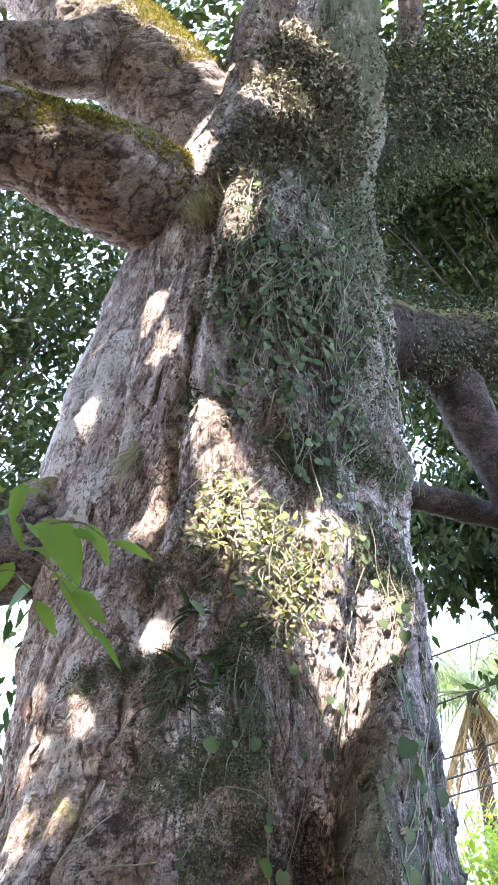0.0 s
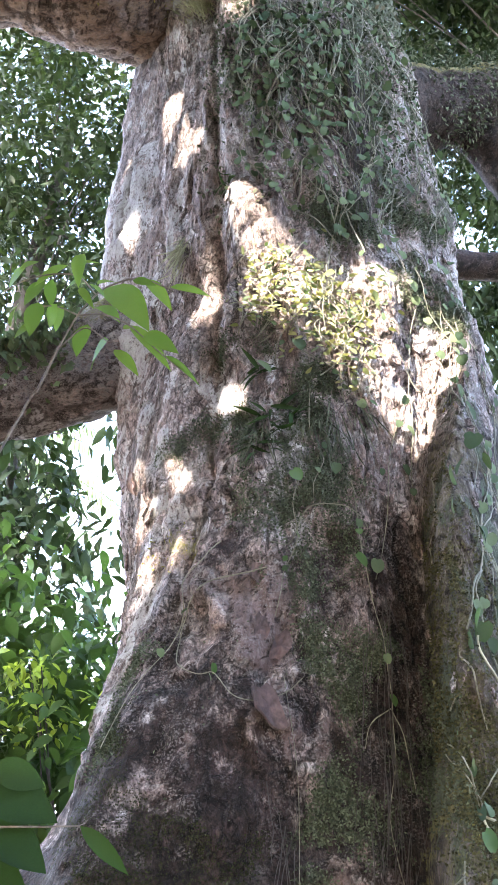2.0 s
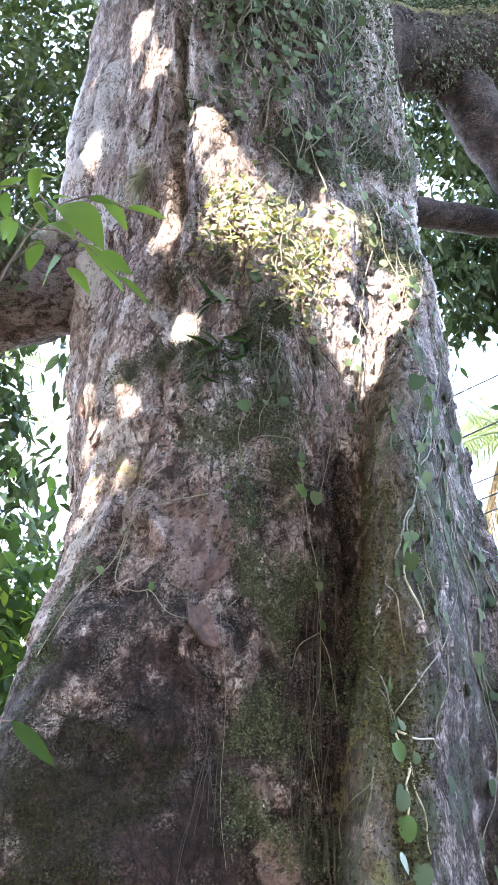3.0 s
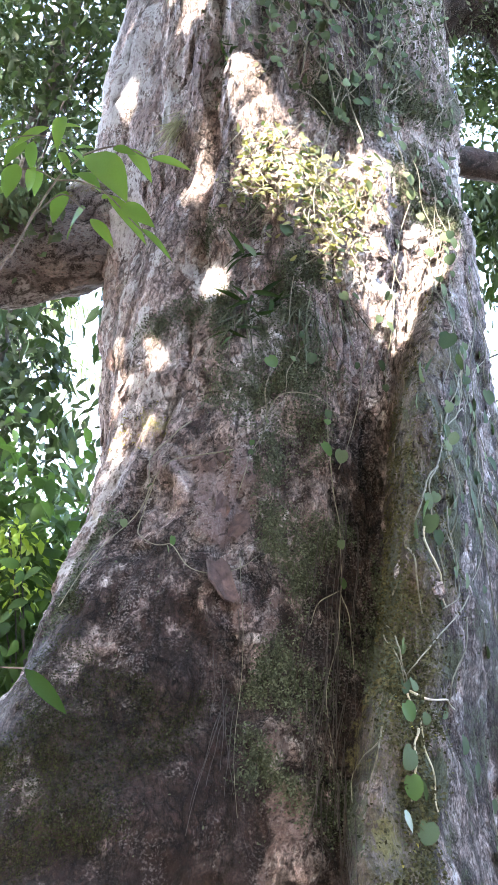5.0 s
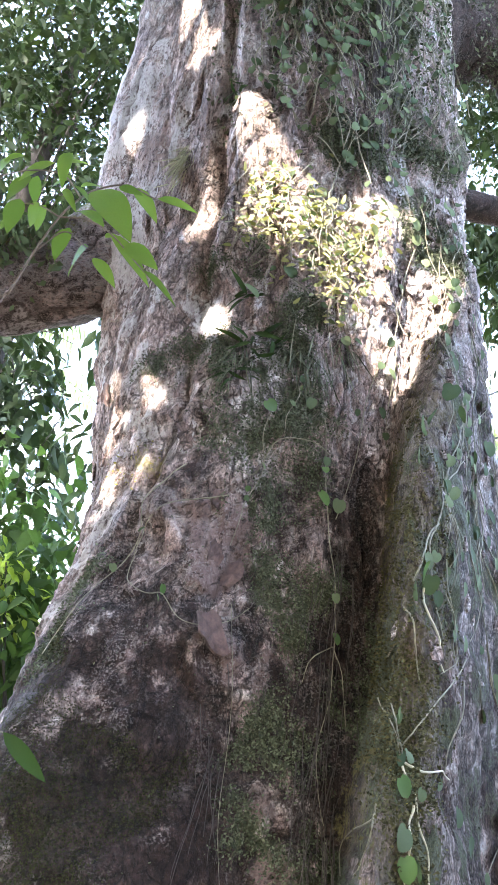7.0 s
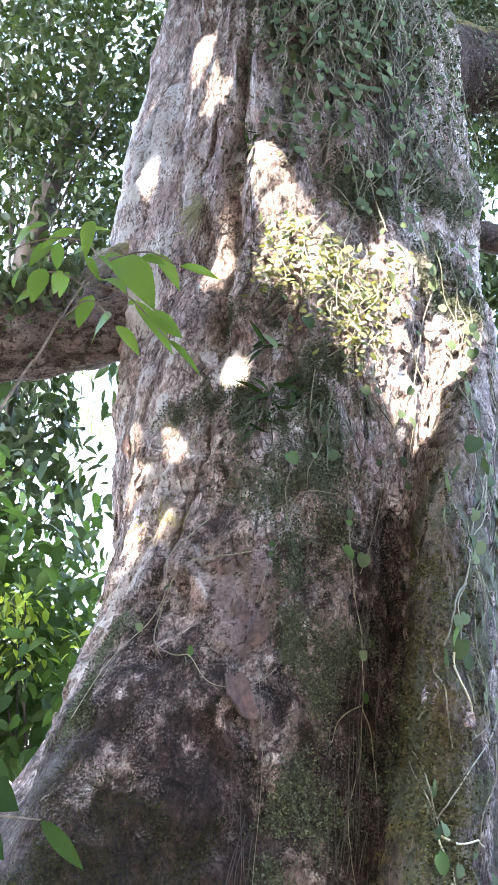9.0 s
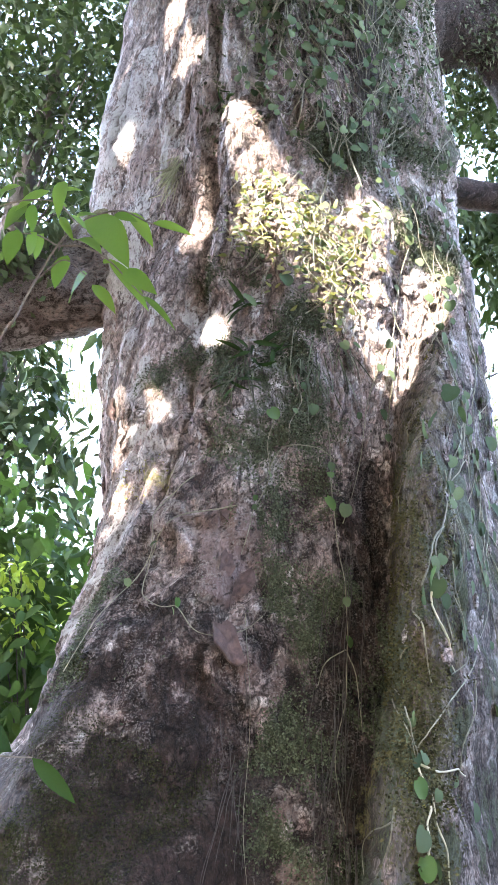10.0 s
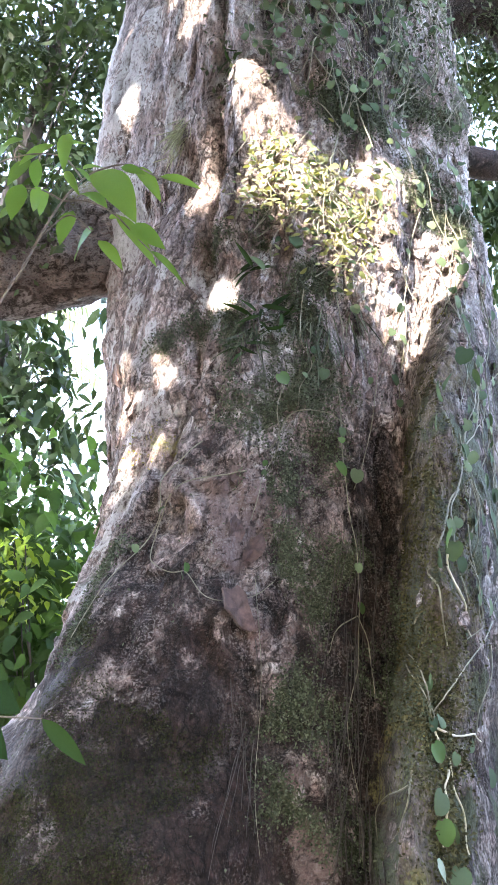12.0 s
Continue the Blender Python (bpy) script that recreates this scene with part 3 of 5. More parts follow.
def trunk_normal(deg, z):
    """Outward directions of the trunk's large form."""
    e = 0.03
    def at(a, b):
        return trunk_place(np.radians(a), b, trunk_form(np.radians(a), b))
    deg, z = np.broadcast_arrays(np.asarray(deg, float), np.asarray(z, float))
    n = np.cross(at(deg + 2, z) - at(deg - 2, z), at(deg, z + e) - at(deg, z - e))
    return n / np.linalg.norm(n, axis=-1)[..., None]


# growths on the bark: angle, height and their half widths
MOSS = [
    (7.2, 3.13, 10.1, 0.171), (10.2, 2.91, 12.6, 0.165), (3.7, 2.74, 7.6, 0.158), (10.3, 2.59, 7.6, 0.18), (5.6, 2.35, 4.5, 0.146), (8.0, 2.12, 6.3, 0.11), (14.4, 2.09, 5.5, 0.086), (12.2, 1.96, 4.2, 0.125), (11.7, 1.62, 4.5, 0.13), (7.4, 1.58, 3.3, 0.09), (6.8, 1.31, 2.8, 0.078), (11.0, 1.29, 2.9, 0.092), (14.0, 1.78, 3.1, 0.119), (23.4, 1.68, 2.4, 0.181), (22.2, 4.33, 10.6, 0.136), (29.3, 4.28, 9.5, 0.137), (51.6, 4.64, 14.0, 0.195), (55.1, 3.97, 10.9, 0.234), (-0.8, 2.46, 2.2, 0.099), (-17.9, 3.15, 12.9, 0.081), (-11.4, 3.62, 7.1, 0.089), (-25.5, 2.1, 4.1, 0.153), (-21.4, 1.86, 2.6, 0.142), (-1.0, 3.03, 4.2, 0.203), (27.0, 1.95, 2.2, 0.131), (9.9, 3.36, 7.5, 0.114), (34.0, 5.43, 13.7, 0.443), (46.9, 6.5, 13.2, 0.398), (6.3, 5.59, 21.0, 0.444)
]
GOLD = [
    (47.7, 3.2, 2.3, 0.163), (-23.1, 2.64, 5.8, 0.083), (-23.9, 2.55, 3.6, 0.069), (23.4, 1.39, 2.1, 0.065), (21.0, 1.22, 1.7, 0.066), (24.8, 1.53, 1.8, 0.059)
]
LICHEN = [
    (-74.1, 4.14, 14.0, 0.223), (-64.9, 4.31, 14.0, 0.222), (14.6, 2.29, 3.3, 0.096), (21.5, 2.8, 3.7, 0.081), (39.4, 4.23, 11.5, 0.209), (45.9, 4.08, 10.6, 0.14), (25.4, 3.34, 6.7, 0.115), (35.1, 3.04, 5.5, 0.201), (-22.6, 1.72, 9.9, 0.138), (-21.0, 1.52, 14.0, 0.071), (5.4, 1.77, 2.2, 0.116), (23.7, 2.09, 2.4, 0.089), (48.7, 1.66, 6.9, 0.316), (61.9, 2.78, 9.1, 0.179), (-18.5, 3.4, 5.9, 0.139), (-12.9, 2.29, 4.4, 0.126), (-28.5, 2.38, 4.9, 0.28), (42.3, 4.65, 13.0, 0.188), (-73.1, 5.26, 14.0, 0.373), (5.3, 2.58, 1.7, 0.078), (-50.2, 6.96, 19.1, 0.286), (39.2, 5.49, 5.0, 0.226)
]
RED = [
    (-2.8, 2.31, 5.7, 0.134), (1.0, 2.42, 2.9, 0.099), (-2.2, 2.17, 3.3, 0.09), (-1.1, 1.93, 2.2, 0.062), (3.8, 1.78, 1.9, 0.097), (7.4, 1.43, 3.2, 0.053), (8.2, 1.16, 3.0, 0.085), (-12.1, 2.13, 1.8, 0.052), (-9.0, 1.84, 2.0, 0.055), (-13.2, 1.68, 2.7, 0.056), (-11.8, 1.5, 1.5, 0.02), (-10.9, 1.23, 4.9, 0.05), (-6.7, 1.1, 5.6, 0.048), (22.0, 2.99, 3.4, 0.111), (-19.8, 2.46, 2.6, 0.095), (-52.8, 4.58, 5.8, 0.048), (-37.0, 3.51, 5.3, 0.101), (10.0, 1.83, 2.5, 0.052), (-18.5, 3.4, 4.0, 0.041), (26.9, 1.41, 2.0, 0.082), (-57.8, 4.74, 14.6, 0.228), (-24.7, 4.73, 7.9, 0.246), (-1.6, 6.05, 8.2, 0.119)
]
# no growths: dark damp, with shade painted into recesses and grooves
DAMP_SHADE = [
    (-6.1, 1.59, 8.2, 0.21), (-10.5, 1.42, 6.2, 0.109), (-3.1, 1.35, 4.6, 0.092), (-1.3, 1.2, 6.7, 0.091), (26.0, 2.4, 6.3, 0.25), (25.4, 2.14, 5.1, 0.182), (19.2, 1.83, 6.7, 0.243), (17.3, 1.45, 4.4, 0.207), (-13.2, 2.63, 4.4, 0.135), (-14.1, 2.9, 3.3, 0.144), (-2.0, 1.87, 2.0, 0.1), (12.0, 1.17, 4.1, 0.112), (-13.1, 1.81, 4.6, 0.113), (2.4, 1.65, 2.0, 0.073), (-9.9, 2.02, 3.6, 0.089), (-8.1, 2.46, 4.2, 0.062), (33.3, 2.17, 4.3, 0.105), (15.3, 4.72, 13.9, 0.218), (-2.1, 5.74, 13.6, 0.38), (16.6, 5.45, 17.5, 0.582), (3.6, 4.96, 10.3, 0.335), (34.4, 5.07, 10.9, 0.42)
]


def blotch(deg, z, spots, seed=0):
    """How far the spots (angle, height, half widths) cover each place, 0 to about 1, with ragged outlines."""
    x, y = np.sin(np.radians(deg)), np.cos(np.radians(deg))
    deg = deg + 7 * vnoise(x * 6, y * 6, z * 4, 40 + seed) + 3 * vnoise(x * 17, y * 17, z * 11, 41 + seed)
    z = z + 0.09 * vnoise(x * 6, y * 6, z * 4, 42 + seed) + 0.05 * vnoise(x * 17, y * 17, z * 11, 43 + seed)
    tot = np.zeros(np.shape(z))
    for a, h, wa, wz in spots:
        tot = np.maximum(tot, np.exp(-0.8 * (((deg - a) / wa) ** 2 + ((z - h) / wz) ** 2)))
    return tot * (0.75 + 0.35 * vnoise(x * 11, y * 11, z * 8, 44 + seed))


def grow_grid(deg, z):
    """A sheet of bark over a grid of angles and heights."""
    A, Z = np.meshgrid(deg, z, indexing="ij")
    v = on_trunk(A, Z)
    n, k = A.shape
    i, j = np.meshgrid(np.arange(n - 1), np.arange(k - 1), indexing="ij")
    f = np.stack([i * k + j, (i + 1) * k + j, (i + 1) * k + j + 1, i * k + j + 1], -1).reshape(-1, 4)
    return A, Z, v, f


def mask_layers(me, **layers):
    for key, values in layers.items():
        me.attributes.new(key, "FLOAT", "POINT").data.foreach_set("value", np.asarray(values, np.float32).ravel())


tree = thing("great_tree", "huge old rainforest tree with grey-pink flaking bark, buttresses and mossy limbs", "tree")
angles = np.concatenate([np.arange(-180, -110, 5.0), np.arange(-110, -70, 0.9), np.arange(-70, 19, 0.55), np.arange(19, 42, 0.22), np.arange(42, 75, 0.6), np.arange(75, 112, 0.9), np.arange(112, 181, 4.0)])
angles[-1] = 180
heights = np.concatenate([np.arange(-0.15, 0.7, 0.05), np.arange(0.7, 4.3, 0.0105), np.arange(4.3, 7.2, 0.018), np.arange(7.2, 11.6, 0.04)])
A, Z, V, Fq = grow_grid(angles, heights)
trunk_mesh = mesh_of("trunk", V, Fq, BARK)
sx, sy = np.sin(np.radians(A)), np.cos(np.radians(A))
patchy = 0.5 + 0.5 * vnoise(sx * 5, sy * 5, Z * 2.5, 21)
fleck = 0.5 + 0.5 * vnoise(sx * 14, sy * 14, Z * 9, 22)
lay = np.floor(bark_layer(np.radians(A), Z)[0])
wide = np.floor(3 * vnoise(sx * 3, sy * 3, Z * 1.4, 50))
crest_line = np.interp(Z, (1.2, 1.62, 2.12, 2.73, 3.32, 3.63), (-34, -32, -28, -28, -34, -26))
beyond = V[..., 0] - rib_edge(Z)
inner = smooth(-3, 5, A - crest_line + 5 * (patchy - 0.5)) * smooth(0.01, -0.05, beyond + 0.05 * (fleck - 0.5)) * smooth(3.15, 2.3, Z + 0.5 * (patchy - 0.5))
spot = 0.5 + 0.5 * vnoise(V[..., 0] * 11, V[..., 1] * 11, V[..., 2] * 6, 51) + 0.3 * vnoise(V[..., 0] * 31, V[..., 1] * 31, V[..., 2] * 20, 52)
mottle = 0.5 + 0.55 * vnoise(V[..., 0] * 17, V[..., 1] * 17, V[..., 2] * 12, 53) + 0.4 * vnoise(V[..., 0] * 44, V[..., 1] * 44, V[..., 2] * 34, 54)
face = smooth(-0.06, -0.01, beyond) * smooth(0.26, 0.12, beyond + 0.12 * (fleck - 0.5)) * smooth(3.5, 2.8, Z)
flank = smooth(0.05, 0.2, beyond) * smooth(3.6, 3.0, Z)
slab = planks(A, Z)
level = bark_layer(np.radians(A), Z)[0]
level = level - np.floor(level)
long_cracks = np.zeros(A.shape)
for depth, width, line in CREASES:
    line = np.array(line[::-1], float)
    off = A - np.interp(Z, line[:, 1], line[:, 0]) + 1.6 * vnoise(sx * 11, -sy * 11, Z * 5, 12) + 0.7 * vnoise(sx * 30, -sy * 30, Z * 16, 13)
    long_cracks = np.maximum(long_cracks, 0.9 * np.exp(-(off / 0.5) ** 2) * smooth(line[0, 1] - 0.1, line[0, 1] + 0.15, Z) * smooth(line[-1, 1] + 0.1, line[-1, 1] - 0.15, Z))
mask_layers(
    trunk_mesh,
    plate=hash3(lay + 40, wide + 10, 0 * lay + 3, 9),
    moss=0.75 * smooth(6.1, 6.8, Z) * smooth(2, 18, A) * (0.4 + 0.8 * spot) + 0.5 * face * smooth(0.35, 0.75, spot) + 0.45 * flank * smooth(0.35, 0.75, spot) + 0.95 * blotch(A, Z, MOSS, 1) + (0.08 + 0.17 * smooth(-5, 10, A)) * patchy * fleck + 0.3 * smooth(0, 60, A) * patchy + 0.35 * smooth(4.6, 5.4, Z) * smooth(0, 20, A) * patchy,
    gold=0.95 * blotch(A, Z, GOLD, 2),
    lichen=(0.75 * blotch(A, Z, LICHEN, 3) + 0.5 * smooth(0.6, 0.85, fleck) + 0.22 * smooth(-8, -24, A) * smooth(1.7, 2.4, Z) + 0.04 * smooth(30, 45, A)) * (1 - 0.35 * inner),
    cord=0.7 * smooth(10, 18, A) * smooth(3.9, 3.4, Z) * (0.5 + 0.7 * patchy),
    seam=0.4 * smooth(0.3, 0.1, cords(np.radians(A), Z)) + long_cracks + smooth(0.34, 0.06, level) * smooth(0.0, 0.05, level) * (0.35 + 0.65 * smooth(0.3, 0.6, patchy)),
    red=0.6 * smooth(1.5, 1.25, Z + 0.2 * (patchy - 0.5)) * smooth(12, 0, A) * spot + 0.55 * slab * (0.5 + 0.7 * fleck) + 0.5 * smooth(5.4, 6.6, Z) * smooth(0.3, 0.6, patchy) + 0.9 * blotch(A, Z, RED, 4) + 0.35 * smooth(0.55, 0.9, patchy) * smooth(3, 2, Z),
    # damp bark, plus shade painted on the inner face, buttress and flank
    damp_shade=(0.7 * blotch(A, Z, DAMP_SHADE, 5) + 0.2 * smooth(0.5, 0.8, 1 - patchy) * smooth(3.2, 2.4, Z) + (1.05 * flank + 0.65 * face) * (0.5 + 0.9 * spot) + 0.6 * smooth(6.3, 7.1, Z) * smooth(10, 32, A) + 0.78 * inner + 0.6 * inner * smooth(2.4, 1.5, Z) + 0.45 * smooth(-20, -45, A) * spot * (1 + smooth(2.2, 1.6, Z)) + 0.8 * smooth(1.66, 1.42, Z) * smooth(-110, -75, A) * smooth(14, 4, A)) * (1 - 0.55 * slab) * (1 - 0.75 * blotch(A, Z, RED, 4)) * (0.5 + 0.6 * spot) * (0.55 + 0.8 * mottle),
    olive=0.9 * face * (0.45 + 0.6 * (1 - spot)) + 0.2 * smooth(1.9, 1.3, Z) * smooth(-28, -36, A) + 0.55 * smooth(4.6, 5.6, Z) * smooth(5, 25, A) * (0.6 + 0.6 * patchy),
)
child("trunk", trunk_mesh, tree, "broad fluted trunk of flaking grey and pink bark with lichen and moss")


def limb(name, points, sides, rings, label, rough=0.05, moss_top=0.0, parent=None, seed=0, mat=None, pale=0.0, dark=0.0, brown=0.0):
    """A limb along points (x, y, z, radius), with moss and yellow growth on its upper side."""
    s = spline(points, rings)
    v, f = tube_arrays(s[:, :3], s[:, 3], sides, rough, seed, 3.5)
    mid = np.repeat(s[:, :3], sides, 0)
    out = v - mid
    away = np.linalg.norm(out, axis=1)[:, None] + 1e-6
    w = v + 0.05 * np.stack([vnoise(v[:, 0] * 5, v[:, 1] * 5, v[:, 2] * 5, seed + 60 + q) for q in range(3)], -1)
    scale_up = 3.2 * vnoise(w[:, 0] * 4, w[:, 1] * 7, w[:, 2] * 7, seed + 70) + 1.4 * vnoise(w[:, 0] * 11, w[:, 1] * 17, w[:, 2] * 17, seed + 71)
    ridge = (1 - np.abs(vnoise(w[:, 0] * 7, w[:, 1] * 16, w[:, 2] * 16, seed + 72))) ** 6
    lift = 0.006 * (np.floor(scale_up) + smooth(0, 0.2, scale_up - np.floor(scale_up))) - 0.014 * ridge + 0.003 * vnoise(w[:, 0] * 34, w[:, 1] * 40, w[:, 2] * 40, seed + 73)
    v = v + out / away * (lift * np.clip(away[:, 0] / 0.3, 0, 1))[:, None]
    me = mesh_of(name, v, f, mat or LIMB_BARK)
    if mat is None:
        rise = (v - mid)[:, 2] / (np.repeat(s[:, 3], sides) + 1e-6)
        pat = 0.5 + 0.5 * vnoise(v[:, 0] * 3, v[:, 1] * 3, v[:, 2] * 3, seed + 5)
        flk = 0.5 + 0.5 * vnoise(v[:, 0] * 9, v[:, 1] * 9, v[:, 2] * 9, seed + 6)
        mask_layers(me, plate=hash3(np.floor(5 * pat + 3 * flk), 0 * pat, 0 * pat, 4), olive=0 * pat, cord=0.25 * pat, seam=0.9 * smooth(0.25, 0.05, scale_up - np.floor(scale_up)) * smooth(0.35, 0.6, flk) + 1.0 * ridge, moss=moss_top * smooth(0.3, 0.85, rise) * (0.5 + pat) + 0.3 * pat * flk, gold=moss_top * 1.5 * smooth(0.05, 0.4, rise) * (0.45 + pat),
                    lichen=pale + 0.3 * smooth(0.6, 0.85, flk), red=brown * (0.6 + 0.7 * pat) + 0.45 * (1 - 2 * pale) * smooth(0.5, 0.8, pat) * smooth(0.2, -0.4, rise), damp_shade=dark + 0.12 * smooth(0.6, 0.8, 1 - flk))
    return child(name, me, parent or tree, label)


BROWN_LIMB = [(-0.59, 3.95, 6.85, 0.38), (-0.95, 3.62, 6.84, 0.4), (-1.31, 3.42, 6.83, 0.4), (-1.71, 3.3, 6.92, 0.35), (-2.11, 3.2, 6.98, 0.33), (-3.09, 3.0, 7.11, 0.29), (-6, 2.5, 8.6, 0.18)]
GREAT_LIMB = [(-0.65, 4.1, 8.11, 0.5), (-1.05, 3.95, 8.67, 0.5), (-1.54, 3.85, 9.23, 0.5), (-2.12, 3.8, 9.9, 0.5), (-2.76, 3.75, 10.65, 0.45), (-4.6, 3.4, 12.6, 0.3), (-6, 3.2, 14, 0.2)]
FORK_LIMB = [(-1.82, 3.7, 9.12, 0.36), (-2.16, 3.6, 8.85, 0.3), (-2.64, 3.5, 8.7, 0.27), (-3.42, 3.3, 8.29, 0.24), (-6, 3.0, 10.5, 0.15)]
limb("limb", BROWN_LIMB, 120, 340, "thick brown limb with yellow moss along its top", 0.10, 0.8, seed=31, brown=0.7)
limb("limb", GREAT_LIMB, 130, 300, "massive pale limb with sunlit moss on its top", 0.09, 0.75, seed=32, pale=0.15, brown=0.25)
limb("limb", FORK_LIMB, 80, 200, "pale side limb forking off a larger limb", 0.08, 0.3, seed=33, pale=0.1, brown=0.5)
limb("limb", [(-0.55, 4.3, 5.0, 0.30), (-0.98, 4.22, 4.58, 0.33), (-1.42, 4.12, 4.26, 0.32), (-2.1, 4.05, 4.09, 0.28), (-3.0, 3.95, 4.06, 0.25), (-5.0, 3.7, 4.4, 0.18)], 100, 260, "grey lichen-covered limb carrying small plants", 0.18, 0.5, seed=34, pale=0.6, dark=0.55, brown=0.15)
# dark paints shade into the bark of these limbs right of the trunk
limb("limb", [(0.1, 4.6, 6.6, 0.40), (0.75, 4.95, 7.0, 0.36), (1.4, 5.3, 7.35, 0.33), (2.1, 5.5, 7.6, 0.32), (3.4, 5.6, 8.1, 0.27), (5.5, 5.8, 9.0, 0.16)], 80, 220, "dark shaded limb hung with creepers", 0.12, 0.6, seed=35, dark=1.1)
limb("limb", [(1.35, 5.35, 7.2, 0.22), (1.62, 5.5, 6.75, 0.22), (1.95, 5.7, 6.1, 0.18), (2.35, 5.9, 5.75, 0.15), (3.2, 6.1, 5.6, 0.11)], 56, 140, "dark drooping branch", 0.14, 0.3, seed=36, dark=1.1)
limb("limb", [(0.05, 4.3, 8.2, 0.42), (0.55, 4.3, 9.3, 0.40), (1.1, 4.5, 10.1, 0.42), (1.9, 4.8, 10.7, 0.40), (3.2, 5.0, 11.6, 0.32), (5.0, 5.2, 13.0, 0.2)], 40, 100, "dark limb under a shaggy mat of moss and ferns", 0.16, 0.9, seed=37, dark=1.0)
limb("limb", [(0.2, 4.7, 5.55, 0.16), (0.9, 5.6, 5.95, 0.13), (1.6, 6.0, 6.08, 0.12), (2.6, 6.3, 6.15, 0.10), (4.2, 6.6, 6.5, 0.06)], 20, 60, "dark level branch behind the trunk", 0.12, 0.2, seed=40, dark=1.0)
limb("broken_stub", [(-0.35, 3.6, 7.75, 0.15), (-0.42, 3.35, 8.0, 0.11), (-0.45, 3.22, 8.15, 0.09), (-0.46, 3.18, 8.2, 0.02)], 24, 30, "rotten stub of a broken branch", 0.45, 0.5, seed=39)
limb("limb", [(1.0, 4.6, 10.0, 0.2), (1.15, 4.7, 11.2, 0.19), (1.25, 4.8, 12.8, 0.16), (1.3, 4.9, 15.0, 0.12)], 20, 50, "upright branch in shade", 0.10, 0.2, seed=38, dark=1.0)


# ---- foliage ----
def leafy_mass(n, centre, half, holes=(), seed=0, twigs=40, leaf=(0.16, 0.07), shape=MID_LEAF, hang=0.5, clump=0.35):
    """Leaves in sprays round many twig ends within an ellipsoid, with holes (x, z, half widths) seen against the sky."""
    g = np.random.default_rng(seed)
    tips = g.normal(size=(twigs, 3))
    tips = tips / np.linalg.norm(tips, axis=1)[:, None] * g.random((twigs, 1)) ** 0.45
    tips = np.asarray(centre) + tips * np.asarray(half)
    p = tips[g.integers(0, twigs, n)] + g.normal(size=(n, 3)) * clump
    keep = np.ones(n, bool)
    for hx, hz, wx, wz in holes:
        q = ((p[:, 0] - hx) / wx) ** 2 + ((p[:, 2] - hz) / wz) ** 2
        keep &= q > 0.75 + 0.5 * g.random(n)
    p = p[keep]
    n = len(p)
    way = g.normal(size=(n, 3))
    way[:, 2] = way[:, 2] * 0.5 - hang
    up = g.normal(size=(n, 3)) * 0.6 + np.array((0, 0, 1.0))
    size = 0.65 + 0.7 * g.random(n)
    return tips, scatter(shape, p, way, up, leaf[0] * size, leaf[1] * size * (0.8 + 0.4 * g.random(n)))


def back_tree(name, label, base, top, radius, centre, half, n, leaf, mat, holes=(), seed=0, twigs=60, clump=0.45, hang=0.5, group="trees behind", shape=MID_LEAF):
    """A tree of trunk, boughs to its twig ends and a loose crown."""
    ob = thing(name, label, "tree", group)
    g = np.random.default_rng(seed + 100)
    base, top = np.array(base, float), np.array(top, float)
    bow = (base + top) / 2 + g.normal(size=3) * (0.25, 0.25, 0)
    s = spline([(*base, radius), (*bow, radius * 0.75), (*top, radius * 0.35)], 30)
    v, f = tube_arrays(s[:, :3], s[:, 3], 14, 0.08, seed, 3)
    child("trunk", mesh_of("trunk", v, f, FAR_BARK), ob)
    tips, (v, f) = leafy_mass(n, centre, half, holes, seed, twigs, leaf, shape, hang, clump)
    for t in tips[::5]:
        k = g.integers(8, 29)
        start = s[k, :3]
        midp = (start + t) / 2 + np.array((0, 0, 0.25 * np.linalg.norm(t - start) * g.random()))
        bv, bf = tube_arrays(spline([start, midp, t], 12), np.linspace(min(s[k, 3] * 0.3, 0.022), 0.005, 12), 6)
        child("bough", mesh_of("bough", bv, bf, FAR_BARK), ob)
    child("crown", mesh_of("crown", v, f, mat), ob, kind="stuff")
    return ob

# openings in the added leaves, fitted to the camera's view: across and up the sun's way, half widths
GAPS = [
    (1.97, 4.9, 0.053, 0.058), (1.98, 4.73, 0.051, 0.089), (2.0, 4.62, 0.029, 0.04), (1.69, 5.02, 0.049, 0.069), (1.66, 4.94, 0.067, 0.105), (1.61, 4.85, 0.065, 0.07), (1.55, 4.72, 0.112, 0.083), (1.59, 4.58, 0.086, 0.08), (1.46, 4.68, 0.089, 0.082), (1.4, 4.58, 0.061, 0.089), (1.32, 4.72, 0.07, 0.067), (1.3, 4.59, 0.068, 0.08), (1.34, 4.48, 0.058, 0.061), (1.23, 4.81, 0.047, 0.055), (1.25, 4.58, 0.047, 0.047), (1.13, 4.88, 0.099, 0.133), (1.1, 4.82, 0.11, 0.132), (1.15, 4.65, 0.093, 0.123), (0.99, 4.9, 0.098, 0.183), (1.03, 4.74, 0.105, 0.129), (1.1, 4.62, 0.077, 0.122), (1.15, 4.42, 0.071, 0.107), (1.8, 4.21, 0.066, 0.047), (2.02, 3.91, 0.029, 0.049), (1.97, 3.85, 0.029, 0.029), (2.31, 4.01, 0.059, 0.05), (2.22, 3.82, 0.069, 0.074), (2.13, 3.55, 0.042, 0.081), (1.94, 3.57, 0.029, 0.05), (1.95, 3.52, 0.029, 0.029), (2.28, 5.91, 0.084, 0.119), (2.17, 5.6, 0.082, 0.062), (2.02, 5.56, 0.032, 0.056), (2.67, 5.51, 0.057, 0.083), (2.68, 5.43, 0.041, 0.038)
]
